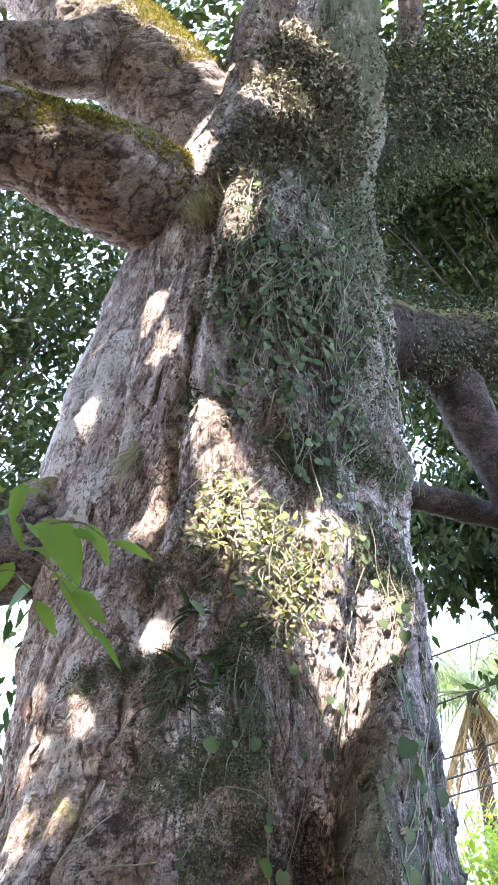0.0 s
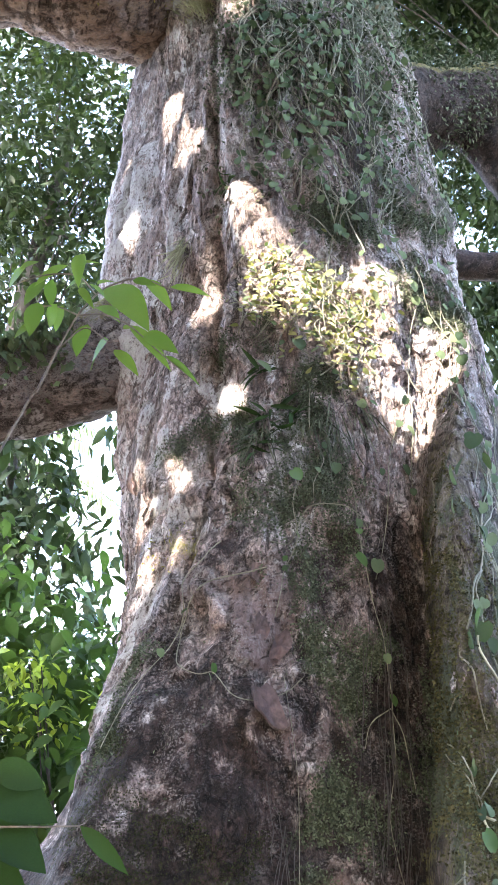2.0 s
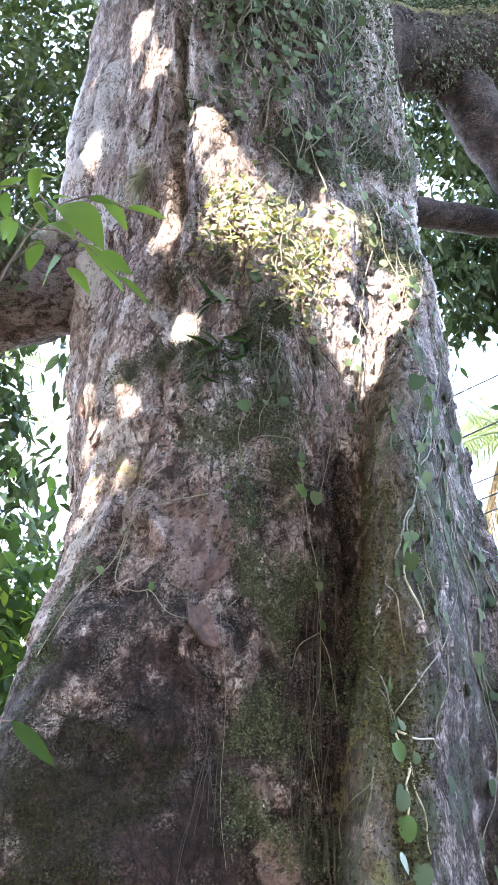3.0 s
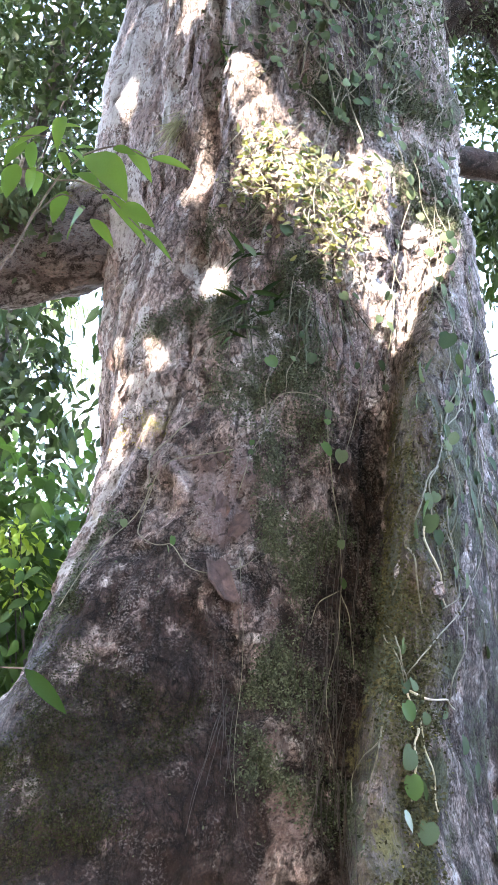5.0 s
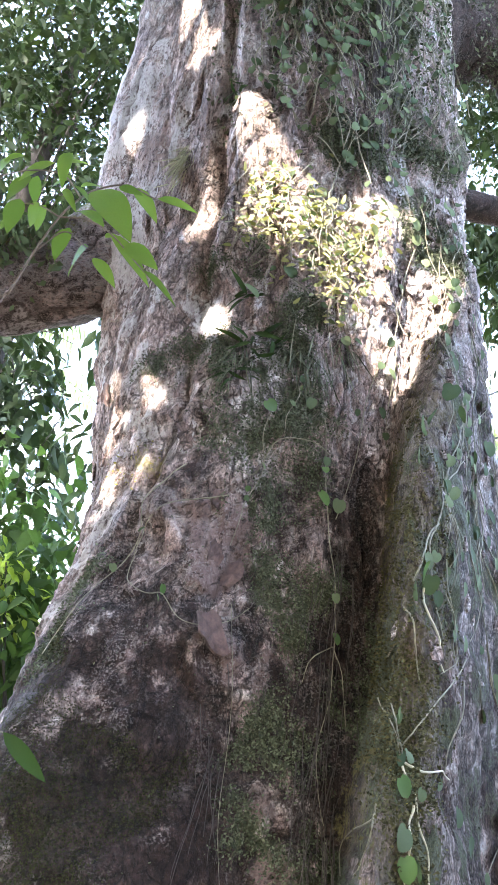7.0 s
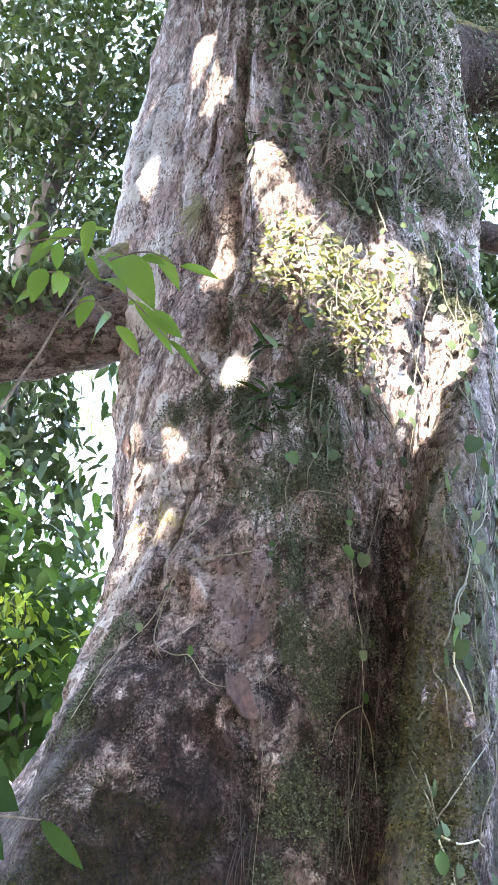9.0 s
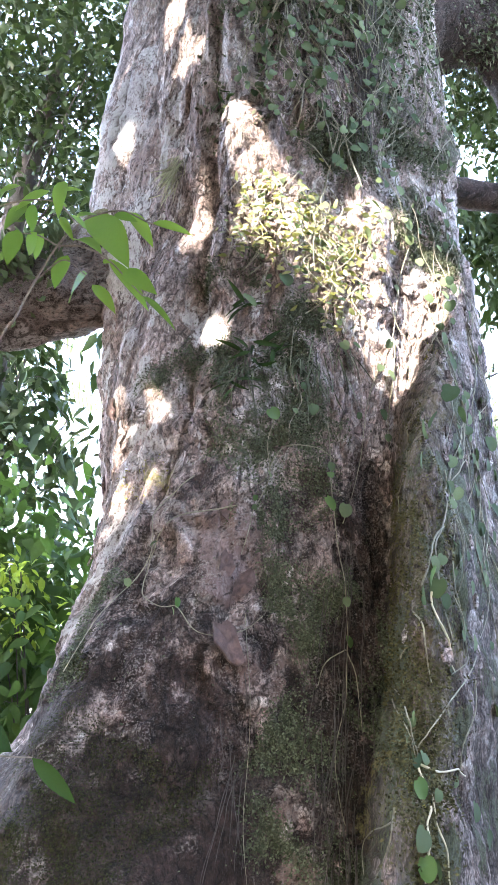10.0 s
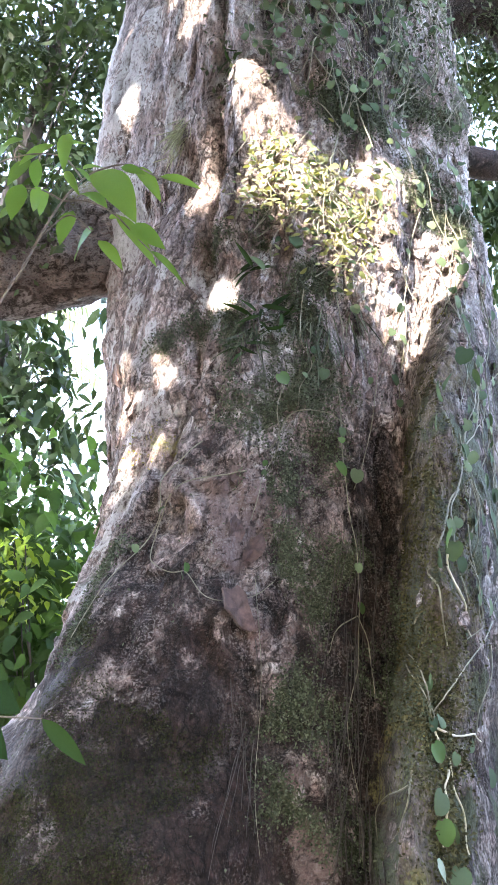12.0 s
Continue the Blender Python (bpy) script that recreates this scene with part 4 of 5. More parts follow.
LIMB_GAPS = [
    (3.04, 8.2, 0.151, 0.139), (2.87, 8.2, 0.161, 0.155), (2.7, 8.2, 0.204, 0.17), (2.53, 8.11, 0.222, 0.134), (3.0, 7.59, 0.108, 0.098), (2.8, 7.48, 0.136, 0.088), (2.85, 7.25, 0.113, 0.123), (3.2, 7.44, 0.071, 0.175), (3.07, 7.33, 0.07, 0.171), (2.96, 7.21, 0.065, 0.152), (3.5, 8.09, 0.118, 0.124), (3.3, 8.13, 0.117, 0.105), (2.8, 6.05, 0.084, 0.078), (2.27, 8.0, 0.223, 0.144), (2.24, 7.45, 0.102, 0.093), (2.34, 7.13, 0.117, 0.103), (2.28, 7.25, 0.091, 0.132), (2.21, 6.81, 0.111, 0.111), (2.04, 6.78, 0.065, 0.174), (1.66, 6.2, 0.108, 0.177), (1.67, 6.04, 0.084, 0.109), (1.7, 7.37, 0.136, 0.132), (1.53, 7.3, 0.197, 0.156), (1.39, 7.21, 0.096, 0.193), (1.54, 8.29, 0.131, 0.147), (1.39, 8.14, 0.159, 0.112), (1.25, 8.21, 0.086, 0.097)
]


back_tree("background_tree", "tall shaded tree with dark green leaves and sky between them", (-5.2, 10.5, 0), (-4.2, 9.5, 13), 0.28, (-4.5, 9.4, 12.0), (2.4, 1.6, 4.8), 11500, (0.17, 0.072), BACK_LEAF, [(-3.4, 6.41, 0.28, 0.42), (-3.78, 6.98, 0.32, 0.19), (-3.47, 5.68, 0.33, 0.28), (-3.36, 6.0, 0.3, 0.33), (-4.04, 5.93, 0.09, 0.1), (-3.69, 5.28, 0.12, 0.1), (-3.79, 10.42, 0.1, 0.31), (-3.41, 10.1, 0.2, 0.35), (-4.6, 13.15, 0.21, 0.16), (-4.27, 6.44, 0.11, 0.14)], 1, 170, 0.30)
back_tree("background_tree", "slender tree with drooping dark leaves against bright sky", (-5.6, 9.2, 0), (-4.2, 8.8, 7), 0.12, (-3.9, 8.8, 5.5), (1.5, 0.9, 1.4), 1500, (0.24, 0.10), BACK_LEAF, [(-3.17, 6.09, 0.26, 0.4), (-3.53, 6.62, 0.3, 0.18), (-3.24, 5.4, 0.31, 0.26), (-3.13, 5.7, 0.28, 0.31), (-3.77, 5.64, 0.09, 0.1), (-3.44, 5.04, 0.11, 0.09), (-3.54, 9.84, 0.1, 0.29), (-3.19, 9.57, 0.18, 0.33), (-4.3, 12.43, 0.2, 0.15), (-3.98, 6.12, 0.1, 0.13)], 2, 60, 0.34, 0.9)
back_tree("background_tree", "tall shaded tree with dark green leaves and sky between them", (4.8, 10.8, 0), (3.2, 9.6, 17), 0.3, (2.9, 9.4, 13.8), (2.6, 1.6, 6.6), 32000, (0.13, 0.056), BACK_LEAF, [(1.87, 7.91, 0.21, 0.19), (1.81, 5.95, 0.25, 0.48), (2.35, 7.87, 0.52, 0.26), (1.96, 9.96, 0.22, 0.13), (1.98, 9.47, 0.2, 0.15), (2.64, 8.63, 0.2, 0.18), (2.02, 6.1, 0.43, 0.95), (2.62, 6.74, 0.45, 0.58), (1.59, 11.12, 0.15, 0.27), (1.83, 9.67, 0.16, 0.19), (1.69, 7.32, 0.23, 0.17)], 3, 190, 0.30)
back_tree("background_tree", "tree with hanging leaves over the palms", (6.4, 9.0, 0), (4.2, 8.8, 8), 0.12, (2.8, 8.9, 8.1), (1.4, 0.8, 2.0), 9500, (0.17, 0.068), BACK_LEAF, [(1.78, 7.57, 0.2, 0.18), (1.72, 5.71, 0.23, 0.45), (2.23, 7.55, 0.49, 0.24), (1.85, 9.53, 0.21, 0.13), (1.87, 9.07, 0.19, 0.14), (2.5, 8.27, 0.19, 0.17), (1.91, 5.87, 0.41, 0.9), (2.48, 6.48, 0.43, 0.55), (1.51, 10.61, 0.14, 0.25), (1.74, 9.23, 0.15, 0.18), (1.61, 7.01, 0.22, 0.16)], 4, 40, 0.3, 1.0)
back_tree("shrub", "leafy understorey shrub with green leaves in patchy sun", (-3.0, 6.8, 0), (-2.7, 6.6, 3.2), 0.04, (-2.8, 6.5, 2.5), (1.1, 0.7, 1.6), 3000, (0.16, 0.075), SHRUB_LEAF, [], 5, 70, 0.2, 0.6, "shrubs", FINE_LEAF)
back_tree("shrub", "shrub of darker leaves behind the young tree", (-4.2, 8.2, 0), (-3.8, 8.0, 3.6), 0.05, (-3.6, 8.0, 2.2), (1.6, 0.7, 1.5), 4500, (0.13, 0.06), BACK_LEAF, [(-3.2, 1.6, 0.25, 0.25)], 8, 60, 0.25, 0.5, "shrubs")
back_tree("shrub", "yellow-green shrub, sunlight put into its leaf colour", (2.9, 12.0, 0), (2.9, 12.0, 3.2), 0.05, (3.3, 12.0, 3.4), (1.4, 0.9, 1.8), 6000, (0.14, 0.06), SUN_LEAF, [], 6, 60, 0.25, 0.3, "shrubs")

back_tree("shrub", "low shrub with yellow-green leaves, a spot of sun in their colour", (-2.56, 6.00, 0), (-2.46, 6.00, 2.67), 0.02, (-2.46, 6.00, 2.67), (0.42, 0.3, 0.28), 210, (0.10, 0.042), SUN_LEAF, [], 9, 24, 0.10, 0.5, "shrubs")
back_tree("background_tree", "tall shaded tree with dark leaves beyond the mossy limb", (5.5, 9.0, 0), (3.5, 8.6, 15), 0.25, (2.6, 8.4, 16.2), (3.0, 1.4, 2.6), 13000, (0.16, 0.07), BACK_LEAF, [], 10, 90, 0.35)

# trees added out of view behind and beside the viewer, to block low sky light
for k, (x, y) in enumerate(((-8.5, -5.5), (-3.5, -9.0), (2.5, -9.2), (8.0, -6.0), (-10.5, 1.5), (10.5, 1.0))):
    back_tree("unseen_shade_tree", "leafy tree added out of view to block low sky light", (x, y, 0), (x, y, 9), 0.22, (x, y, 5.0), (3.3, 1.8, 4.8), 4200, (0.36, 0.17), BACK_LEAF, [], 20 + k, 50, 0.6, 0.4, "forest trees")

# low trees added beside the view to shade the buttress and foot
for k, (x, y) in enumerate(((5.2, 1.4), (4.6, -1.8), (6.6, 4.2), (-6.4, -1.2))):
    back_tree("unseen_low_tree", "low leafy tree added out of view to shade the trunk", (x, y, 0), (x, y, 4), 0.08, (x, y, 2.2), (1.9, 1.5, 2.1), 2600, (0.30, 0.14), BACK_LEAF, [], 40 + k, 40, 0.45, 0.4, "understorey trees")

# ---- leaves added over the viewer, mostly unseen, as shade; fitted gaps let the sun through ----
U_WAY = SUN_WAY.cross(Vector((0, 0, 1))).normalized()
V_WAY = U_WAY.cross(SUN_WAY).normalized()


def sun_plane(p):
    p = np.asarray(p)
    return p @ np.array(U_WAY), p @ np.array(V_WAY)


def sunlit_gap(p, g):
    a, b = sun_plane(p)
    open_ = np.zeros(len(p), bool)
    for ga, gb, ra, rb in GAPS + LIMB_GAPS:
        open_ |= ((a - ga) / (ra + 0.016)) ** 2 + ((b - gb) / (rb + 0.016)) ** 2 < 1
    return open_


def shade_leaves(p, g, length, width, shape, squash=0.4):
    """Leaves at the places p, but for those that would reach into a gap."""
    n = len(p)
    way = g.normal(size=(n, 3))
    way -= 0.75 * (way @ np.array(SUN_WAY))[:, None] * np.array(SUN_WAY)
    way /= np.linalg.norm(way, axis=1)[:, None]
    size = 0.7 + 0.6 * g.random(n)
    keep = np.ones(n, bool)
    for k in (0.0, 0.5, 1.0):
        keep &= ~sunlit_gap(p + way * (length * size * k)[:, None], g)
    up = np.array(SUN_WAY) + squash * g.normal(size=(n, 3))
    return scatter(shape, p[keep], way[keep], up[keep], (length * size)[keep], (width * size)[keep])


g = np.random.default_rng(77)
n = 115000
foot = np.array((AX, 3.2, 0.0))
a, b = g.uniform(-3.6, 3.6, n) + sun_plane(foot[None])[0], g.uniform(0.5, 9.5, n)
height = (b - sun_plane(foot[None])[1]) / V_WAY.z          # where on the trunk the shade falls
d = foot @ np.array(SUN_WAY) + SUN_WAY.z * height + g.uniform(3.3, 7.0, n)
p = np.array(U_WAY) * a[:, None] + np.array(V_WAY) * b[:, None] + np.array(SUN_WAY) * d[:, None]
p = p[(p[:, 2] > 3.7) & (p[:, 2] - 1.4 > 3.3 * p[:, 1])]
n = 45000                                                 # an added, unseen, denser skirt that shades the foot and the ground before it
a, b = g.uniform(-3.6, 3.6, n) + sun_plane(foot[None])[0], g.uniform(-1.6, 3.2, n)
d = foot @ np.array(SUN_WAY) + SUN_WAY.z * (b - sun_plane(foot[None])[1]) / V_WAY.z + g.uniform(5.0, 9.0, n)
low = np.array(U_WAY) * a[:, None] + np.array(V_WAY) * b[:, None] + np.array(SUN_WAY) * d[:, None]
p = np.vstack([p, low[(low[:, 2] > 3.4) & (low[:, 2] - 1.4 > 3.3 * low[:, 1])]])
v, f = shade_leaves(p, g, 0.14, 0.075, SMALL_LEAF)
child("crown", mesh_of("crown", v, f, SCREEN_LEAF), tree, "unseen leaf screen added over the viewer to dapple the sun", "stuff")
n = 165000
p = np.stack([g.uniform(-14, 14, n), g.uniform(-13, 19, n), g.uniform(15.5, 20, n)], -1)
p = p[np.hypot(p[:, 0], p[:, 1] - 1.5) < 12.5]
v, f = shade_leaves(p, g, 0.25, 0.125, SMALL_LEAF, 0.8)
child("crown", mesh_of("crown", v, f, SCREEN_LEAF), tree, "high spreading roof of leaves, added for shade and mostly unseen", "stuff")

# lines and places on the trunk: angle and height; leaves with their size
BUTTRESS_STEMS = [
    ((28.6, 1.9), (27.3, 1.82), (25.4, 1.67), (26.9, 1.59), (28.1, 1.57)),
    ((27.9, 1.78), (26.9, 1.65), (27.4, 1.59), (28.1, 1.57)),
    ((42.6, 1.89), (34.9, 1.72), (30.1, 1.63), (28.1, 1.57)),
    ((38.2, 2.06), (38.7, 1.99), (39.2, 1.88), (36.5, 1.81)),
    ((41.2, 2.6), (41.2, 2.4), (44.8, 2.35), (45.4, 2.25)),
    ((37.6, 2.79), (35.7, 2.6), (33.5, 2.54), (31.4, 2.38)),
    ((49.2, 2.82), (52.3, 2.77), (52.0, 2.61), (56.1, 2.53)),
    ((58.0, 2.58), (58.3, 2.42), (53.0, 2.23), (57.0, 2.18)),
    ((40.4, 1.81), (38.9, 1.69), (36.3, 1.57), (37.4, 1.52)),
    ((21.8, 1.46), (19.8, 1.4), (17.8, 1.34), (16.9, 1.26)),
    ((21.3, 1.45), (20.6, 1.38), (19.2, 1.31), (17.7, 1.25)),
]
PALE_STEMS = [
    ((28.1, 1.57), (28.5, 1.5), (29.3, 1.44), (29.4, 1.38), (29.1, 1.31), (29.0, 1.26)),
    ((26.2, 1.46), (25.3, 1.4), (25.5, 1.34), (25.6, 1.29)),
    ((28.7, 1.56), (31.1, 1.54), (35.0, 1.55), (38.1, 1.53)),
    ((33.1, 2.04), (33.7, 1.95), (34.9, 1.88), (37.2, 1.82)),
]
HANGING_STEMS = [
    ((17.8, 2.87), (17.5, 2.6), (17.2, 2.42), (18.1, 2.25), (18.5, 2.09), (18.6, 1.93), (17.6, 1.77), (14.9, 1.63), (14.2, 1.52), (15.2, 1.38)),
    ((18.1, 1.93), (14.2, 1.88), (12.8, 1.8)),
    ((18.4, 1.93), (20.2, 1.83), (19.1, 1.67)),
]
CENTRE_STEMS = [
    ((-1.0, 2.57), (2.8, 2.57), (6.3, 2.72), (12.7, 2.74), (17.1, 2.71), (20.1, 2.64)),
    ((-1.7, 2.46), (-6.2, 2.44), (-12.7, 2.42), (-16.4, 2.3), (-17.0, 2.16), (-15.0, 2.09), (-11.0, 2.04), (-8.8, 2.05), (-6.0, 1.96), (-2.6, 1.95), (1.0, 1.97), (3.7, 2.03)),
    ((0.8, 2.04), (2.3, 1.79), (2.3, 1.6), (2.2, 1.39), (3.1, 1.21)),
    ((-75.8, 3.73), (-38.2, 3.47), (-37.1, 3.59)),
]
BUTTRESS_LEAVES = [
    (27.7, 1.77, 0.048),
    (26.7, 1.67, 0.045),
    (27.8, 1.66, 0.043),
    (27.7, 1.56, 0.059),
    (29.1, 1.57, 0.059),
    (24.3, 1.38, 0.086),
    (36.2, 1.51, 0.066),
    (37.2, 1.42, 0.087),
    (37.3, 1.34, 0.088),
    (35.0, 2.49, 0.078),
    (45.8, 2.86, 0.118),
    (47.4, 2.79, 0.096),
    (40.6, 2.7, 0.105),
    (38.5, 2.64, 0.12),
    (51.3, 2.29, 0.122),
    (39.1, 1.96, 0.062),
    (47.9, 2.39, 0.077),
    (63.9, 2.58, 0.118),
    (59.6, 2.28, 0.103),
    (64.0, 2.87, 0.102),
]
PALE_STEM_LEAVES = [
    (25.7, 1.49, 0.078),
    (27.5, 1.48, 0.047),
    (25.4, 1.31, 0.087),
    (27.5, 1.31, 0.095),
    (24.2, 1.24, 0.075),
    (26.4, 1.21, 0.089),
    (31.7, 2.07, 0.086),
    (33.7, 2.04, 0.089),
]
HANGING_LEAVES = [
    (16.9, 2.47, 0.088),
    (18.4, 2.09, 0.056),
    (18.9, 1.95, 0.062),
    (17.5, 2.64, 0.061),
]
CENTRE_LEAVES = [
    (-8.8, 2.05, 0.053),
    (-8.8, 2.02, 0.04),
    (1.6, 2.49, 0.035),
    (5.4, 2.87, 0.083),
    (14.1, 2.9, 0.075),
    (17.4, 2.61, 0.045),
    (7.9, 3.51, 0.112),
    (-0.7, 3.42, 0.122),
    (13.6, 3.98, 0.049),
    (11.9, 3.02, 0.047),
    (22.9, 3.23, 0.069),
    (21.9, 3.35, 0.05),
    (32.4, 3.97, 0.101),
    (34.9, 3.94, 0.084),
    (29.7, 3.81, 0.076),
    (37.3, 4.17, 0.076),
    (26.5, 3.49, 0.052),
]
EPIPHYTES = [
    (-1.0, 4.01, 0.24),
    (4.5, 4.03, 0.24),
    (10.9, 3.96, 0.24),
    (1.6, 3.85, 0.24),
    (9.4, 3.8, 0.24),
    (15.7, 3.75, 0.24),
    (20.6, 3.82, 0.24),
    (24.1, 3.68, 0.24),
    (19.0, 3.52, 0.24),
    (22.5, 3.48, 0.24),
    (12.7, 3.6, 0.24),
    (6.5, 3.67, 0.24),
    (28.4, 3.86, 0.24),
    (14.4, 3.92, 0.24),
    (-2.9, 3.8, 0.24),
]
STRAPS = [
    (-3.3, 3.43, 0.25),
    (-3.1, 3.03, 0.25),
    (-1.5, 3.18, 0.25),
    (2.8, 3.21, 0.25),
]
SAPLING_LEAVES = [
    (-0.725, 2.202, 3.272, -0.564, 2.049, 3.005, 0.099),
    (-0.572, 2.121, 3.215, -0.481, 2.087, 3.075, 0.043),
    (-0.476, 2.077, 3.134, -0.352, 2.064, 3.079, 0.029),
    (-0.577, 1.999, 3.115, -0.506, 1.985, 3.077, 0.026),
    (-0.721, 2.057, 3.072, -0.701, 2.256, 3.187, 0.05),
    (-0.619, 2.111, 3.029, -0.488, 2.09, 2.849, 0.038),
    (-0.561, 2.086, 2.97, -0.458, 2.046, 2.865, 0.048),
    (-0.481, 2.047, 2.85, -0.377, 2.024, 2.731, 0.019),
    (-0.67, 2.124, 2.949, -0.588, 2.11, 2.847, 0.038),
    (-0.772, 2.148, 3.081, -0.807, 2.136, 2.965, 0.055),
    (-0.681, 2.101, 2.975, -0.797, 2.194, 2.931, 0.072),
    (-0.853, 2.127, 3.326, -0.956, 2.097, 3.246, 0.052),
    (-0.816, 2.091, 3.291, -0.734, 2.123, 3.327, 0.027),
    (-0.96, 2.197, 3.331, -1.029, 2.181, 3.237, 0.056),
    (-0.86, 2.088, 3.132, -0.922, 2.148, 3.081, 0.048),
    (-0.91, 2.056, 3.123, -0.926, 2.038, 2.998, 0.055),
    (-0.863, 2.144, 3.169, -0.909, 2.179, 3.095, 0.045),
    (-0.776, 2.105, 3.24, -0.88, 2.145, 3.244, 0.044),
    (-0.679, 1.959, 3.083, -0.63, 2.02, 3.147, 0.026),
    (-0.776, 2.052, 3.299, -0.748, 1.952, 3.112, 0.04),
    (-1.002, 2.114, 3.327, -1.095, 2.156, 3.287, 0.055),
    (-0.693, 2.078, 3.127, -0.714, 2.013, 3.136, 0.027),
    (-0.941, 2.101, 3.073, -1.01, 2.098, 3.031, 0.048),
    (-0.923, 2.17, 3.311, -0.95, 2.215, 3.231, 0.046),
    (-1.007, 2.11, 3.173, -1.081, 2.176, 3.139, 0.061),
    (-0.789, 2.09, 3.188, -0.728, 2.034, 3.072, 0.024),
    (-0.643, 2.129, 3.028, -0.61, 2.164, 3.068, 0.023),
    (-0.942, 2.089, 3.325, -0.983, 2.042, 3.27, 0.033),
]
SAPLING_TWIGS = [
    [(-0.961, 2.1, 2.705), (-0.903, 2.1, 2.815), (-0.849, 2.1, 2.958), (-0.79, 2.1, 3.085), (-0.732, 2.1, 3.159), (-0.679, 2.1, 3.193), (-0.586, 2.1, 3.205), (-0.486, 2.1, 3.149), (-0.394, 2.1, 3.114)],
    [(-0.79, 2.1, 3.085), (-0.704, 2.1, 3.075), (-0.615, 2.1, 3.02), (-0.513, 2.1, 2.903), (-0.405, 2.1, 2.788)],
    [(-0.732, 2.1, 3.159), (-0.8, 2.1, 3.247), (-0.891, 2.1, 3.272), (-0.987, 2.1, 3.26), (-1.06, 2.1, 3.226)],
    [(-0.849, 2.1, 2.958), (-0.764, 2.1, 3.029), (-0.683, 2.1, 2.966)],
    [(-0.79, 2.1, 3.085), (-0.872, 2.1, 3.134), (-0.969, 2.1, 3.14)],
]
NEAR_LEAVES = [
    (-0.861, 1.9, 1.652, -0.681, 1.93, 1.564, 0.117),
    (-0.832, 1.9, 1.567, -0.693, 1.93, 1.467, 0.087),
    (-0.609, 1.9, 1.552, -0.513, 1.93, 1.448, 0.031),
    (-0.823, 1.9, 1.686, -0.715, 1.93, 1.629, 0.058),
    (-0.849, 1.9, 1.503, -0.748, 1.93, 1.422, 0.101),
]


# ---- what grows on the trunk ----
def fine_mesh(name, shape, mat):
    rows, tris = leaf_tris(shape)
    if rows.shape[1] == 4:
        rows = rows[:, :3] + np.stack([0 * rows[:, 3], 0 * rows[:, 3], 0.35 * rows[:, 3]], -1)
    return mesh_of(name, rows, tris, mat)


def heart_shape():
    """A round, heart-footed leaf with a midrib, cupped a little."""
    rows, faces = [(0, 0, 0), (0, 0.3, -0.02), (0, 0.62, -0.05), (0, 1.0, -0.16)], []
    half = [(0.22, -0.10, 0.03), (0.47, 0.10, 0.05), (0.54, 0.38, 0.05), (0.47, 0.66, 0.0), (0.26, 0.90, -0.09)]
    for sgn in (-1, 1):
        base = len(rows)
        rows += [(sgn * x, y, z) for x, y, z in half]
        ring = [0] + list(range(base, base + 5)) + [3]
        fans = [(0, base, base + 1), (0, base + 1, 1), (1, base + 1, base + 2), (1, base + 2, 2), (2, base + 2, base + 3), (2, base + 3, base + 4), (2, base + 4, 3)]
        faces += fans if sgn > 0 else [(a, c, b) for a, b, c in fans]
    return np.array(rows, float), [(*f, f[2]) for f in faces]


HEART = heart_shape()
HEART_MESH = [fine_mesh("leaf", HEART, VINE_LEAF)]
HEART_FRESH = fine_mesh("leaf", HEART, FRESH_LEAF)
SPOON_MESH = fine_mesh("leaf", leaf_shape(4, 0.2, 0.25, round_tip=True), PALE_LEAF)
SPOON_DARK = fine_mesh("leaf", leaf_shape(4, 0.2, 0.25, round_tip=True), VINE_LEAF)
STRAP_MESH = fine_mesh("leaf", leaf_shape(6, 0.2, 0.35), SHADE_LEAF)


def set_leaf(name, me, parent, place, way, up, length, width, label=""):
    """One leaf from its place along its way, its upper face to up."""
    way, up = Vector(way).normalized(), Vector(up)
    side = way.cross(up).normalized()
    up = side.cross(way)
    ob = child(name, me, parent, label)
    m = Matrix((side, way, up)).transposed().to_4x4()
    m.translation = Vector(place) - parent.location
    ob.matrix_basis = m @ Matrix.Diagonal((width, length, length, 1))
    return ob


def lean(deg, z, g, out=0.5, down=0.8, sway=0.5, turn=0.6):
    """A leaf's way on the trunk: down, out and to a side; and its upper face."""
    nrm = trunk_normal(deg, z)
    side = np.cross((0, 0, 1), nrm)
    return nrm * out * g.random() + np.array((0, 0, -down)) + side * g.normal() * sway, nrm + turn * g.normal(size=3) + np.array((0, 0, 0.35))


def bark_line(line, n, lift, g, wander_by=0.006):
    line = np.asarray(line, float)
    s = spline(line, n) if len(line) > 2 else np.linspace(line[0], line[-1], n)
    out = lift * (0.4 + np.abs(np.cumsum(g.normal(size=n)) * 0.25) % 1.3)
    out = np.convolve(np.pad(out, 2, "edge"), np.ones(5) / 5, "valid")
    p = on_trunk(s[:, 0], s[:, 1], out + wander_by * g.normal(size=n) * 0.3 + 0.008)
    soft = np.stack([np.convolve(np.pad(p[:, k], 3, "edge"), np.ones(7) / 7, "valid") for k in range(3)], -1)
    soft[0], soft[-1] = p[0], p[-1]
    return s, soft


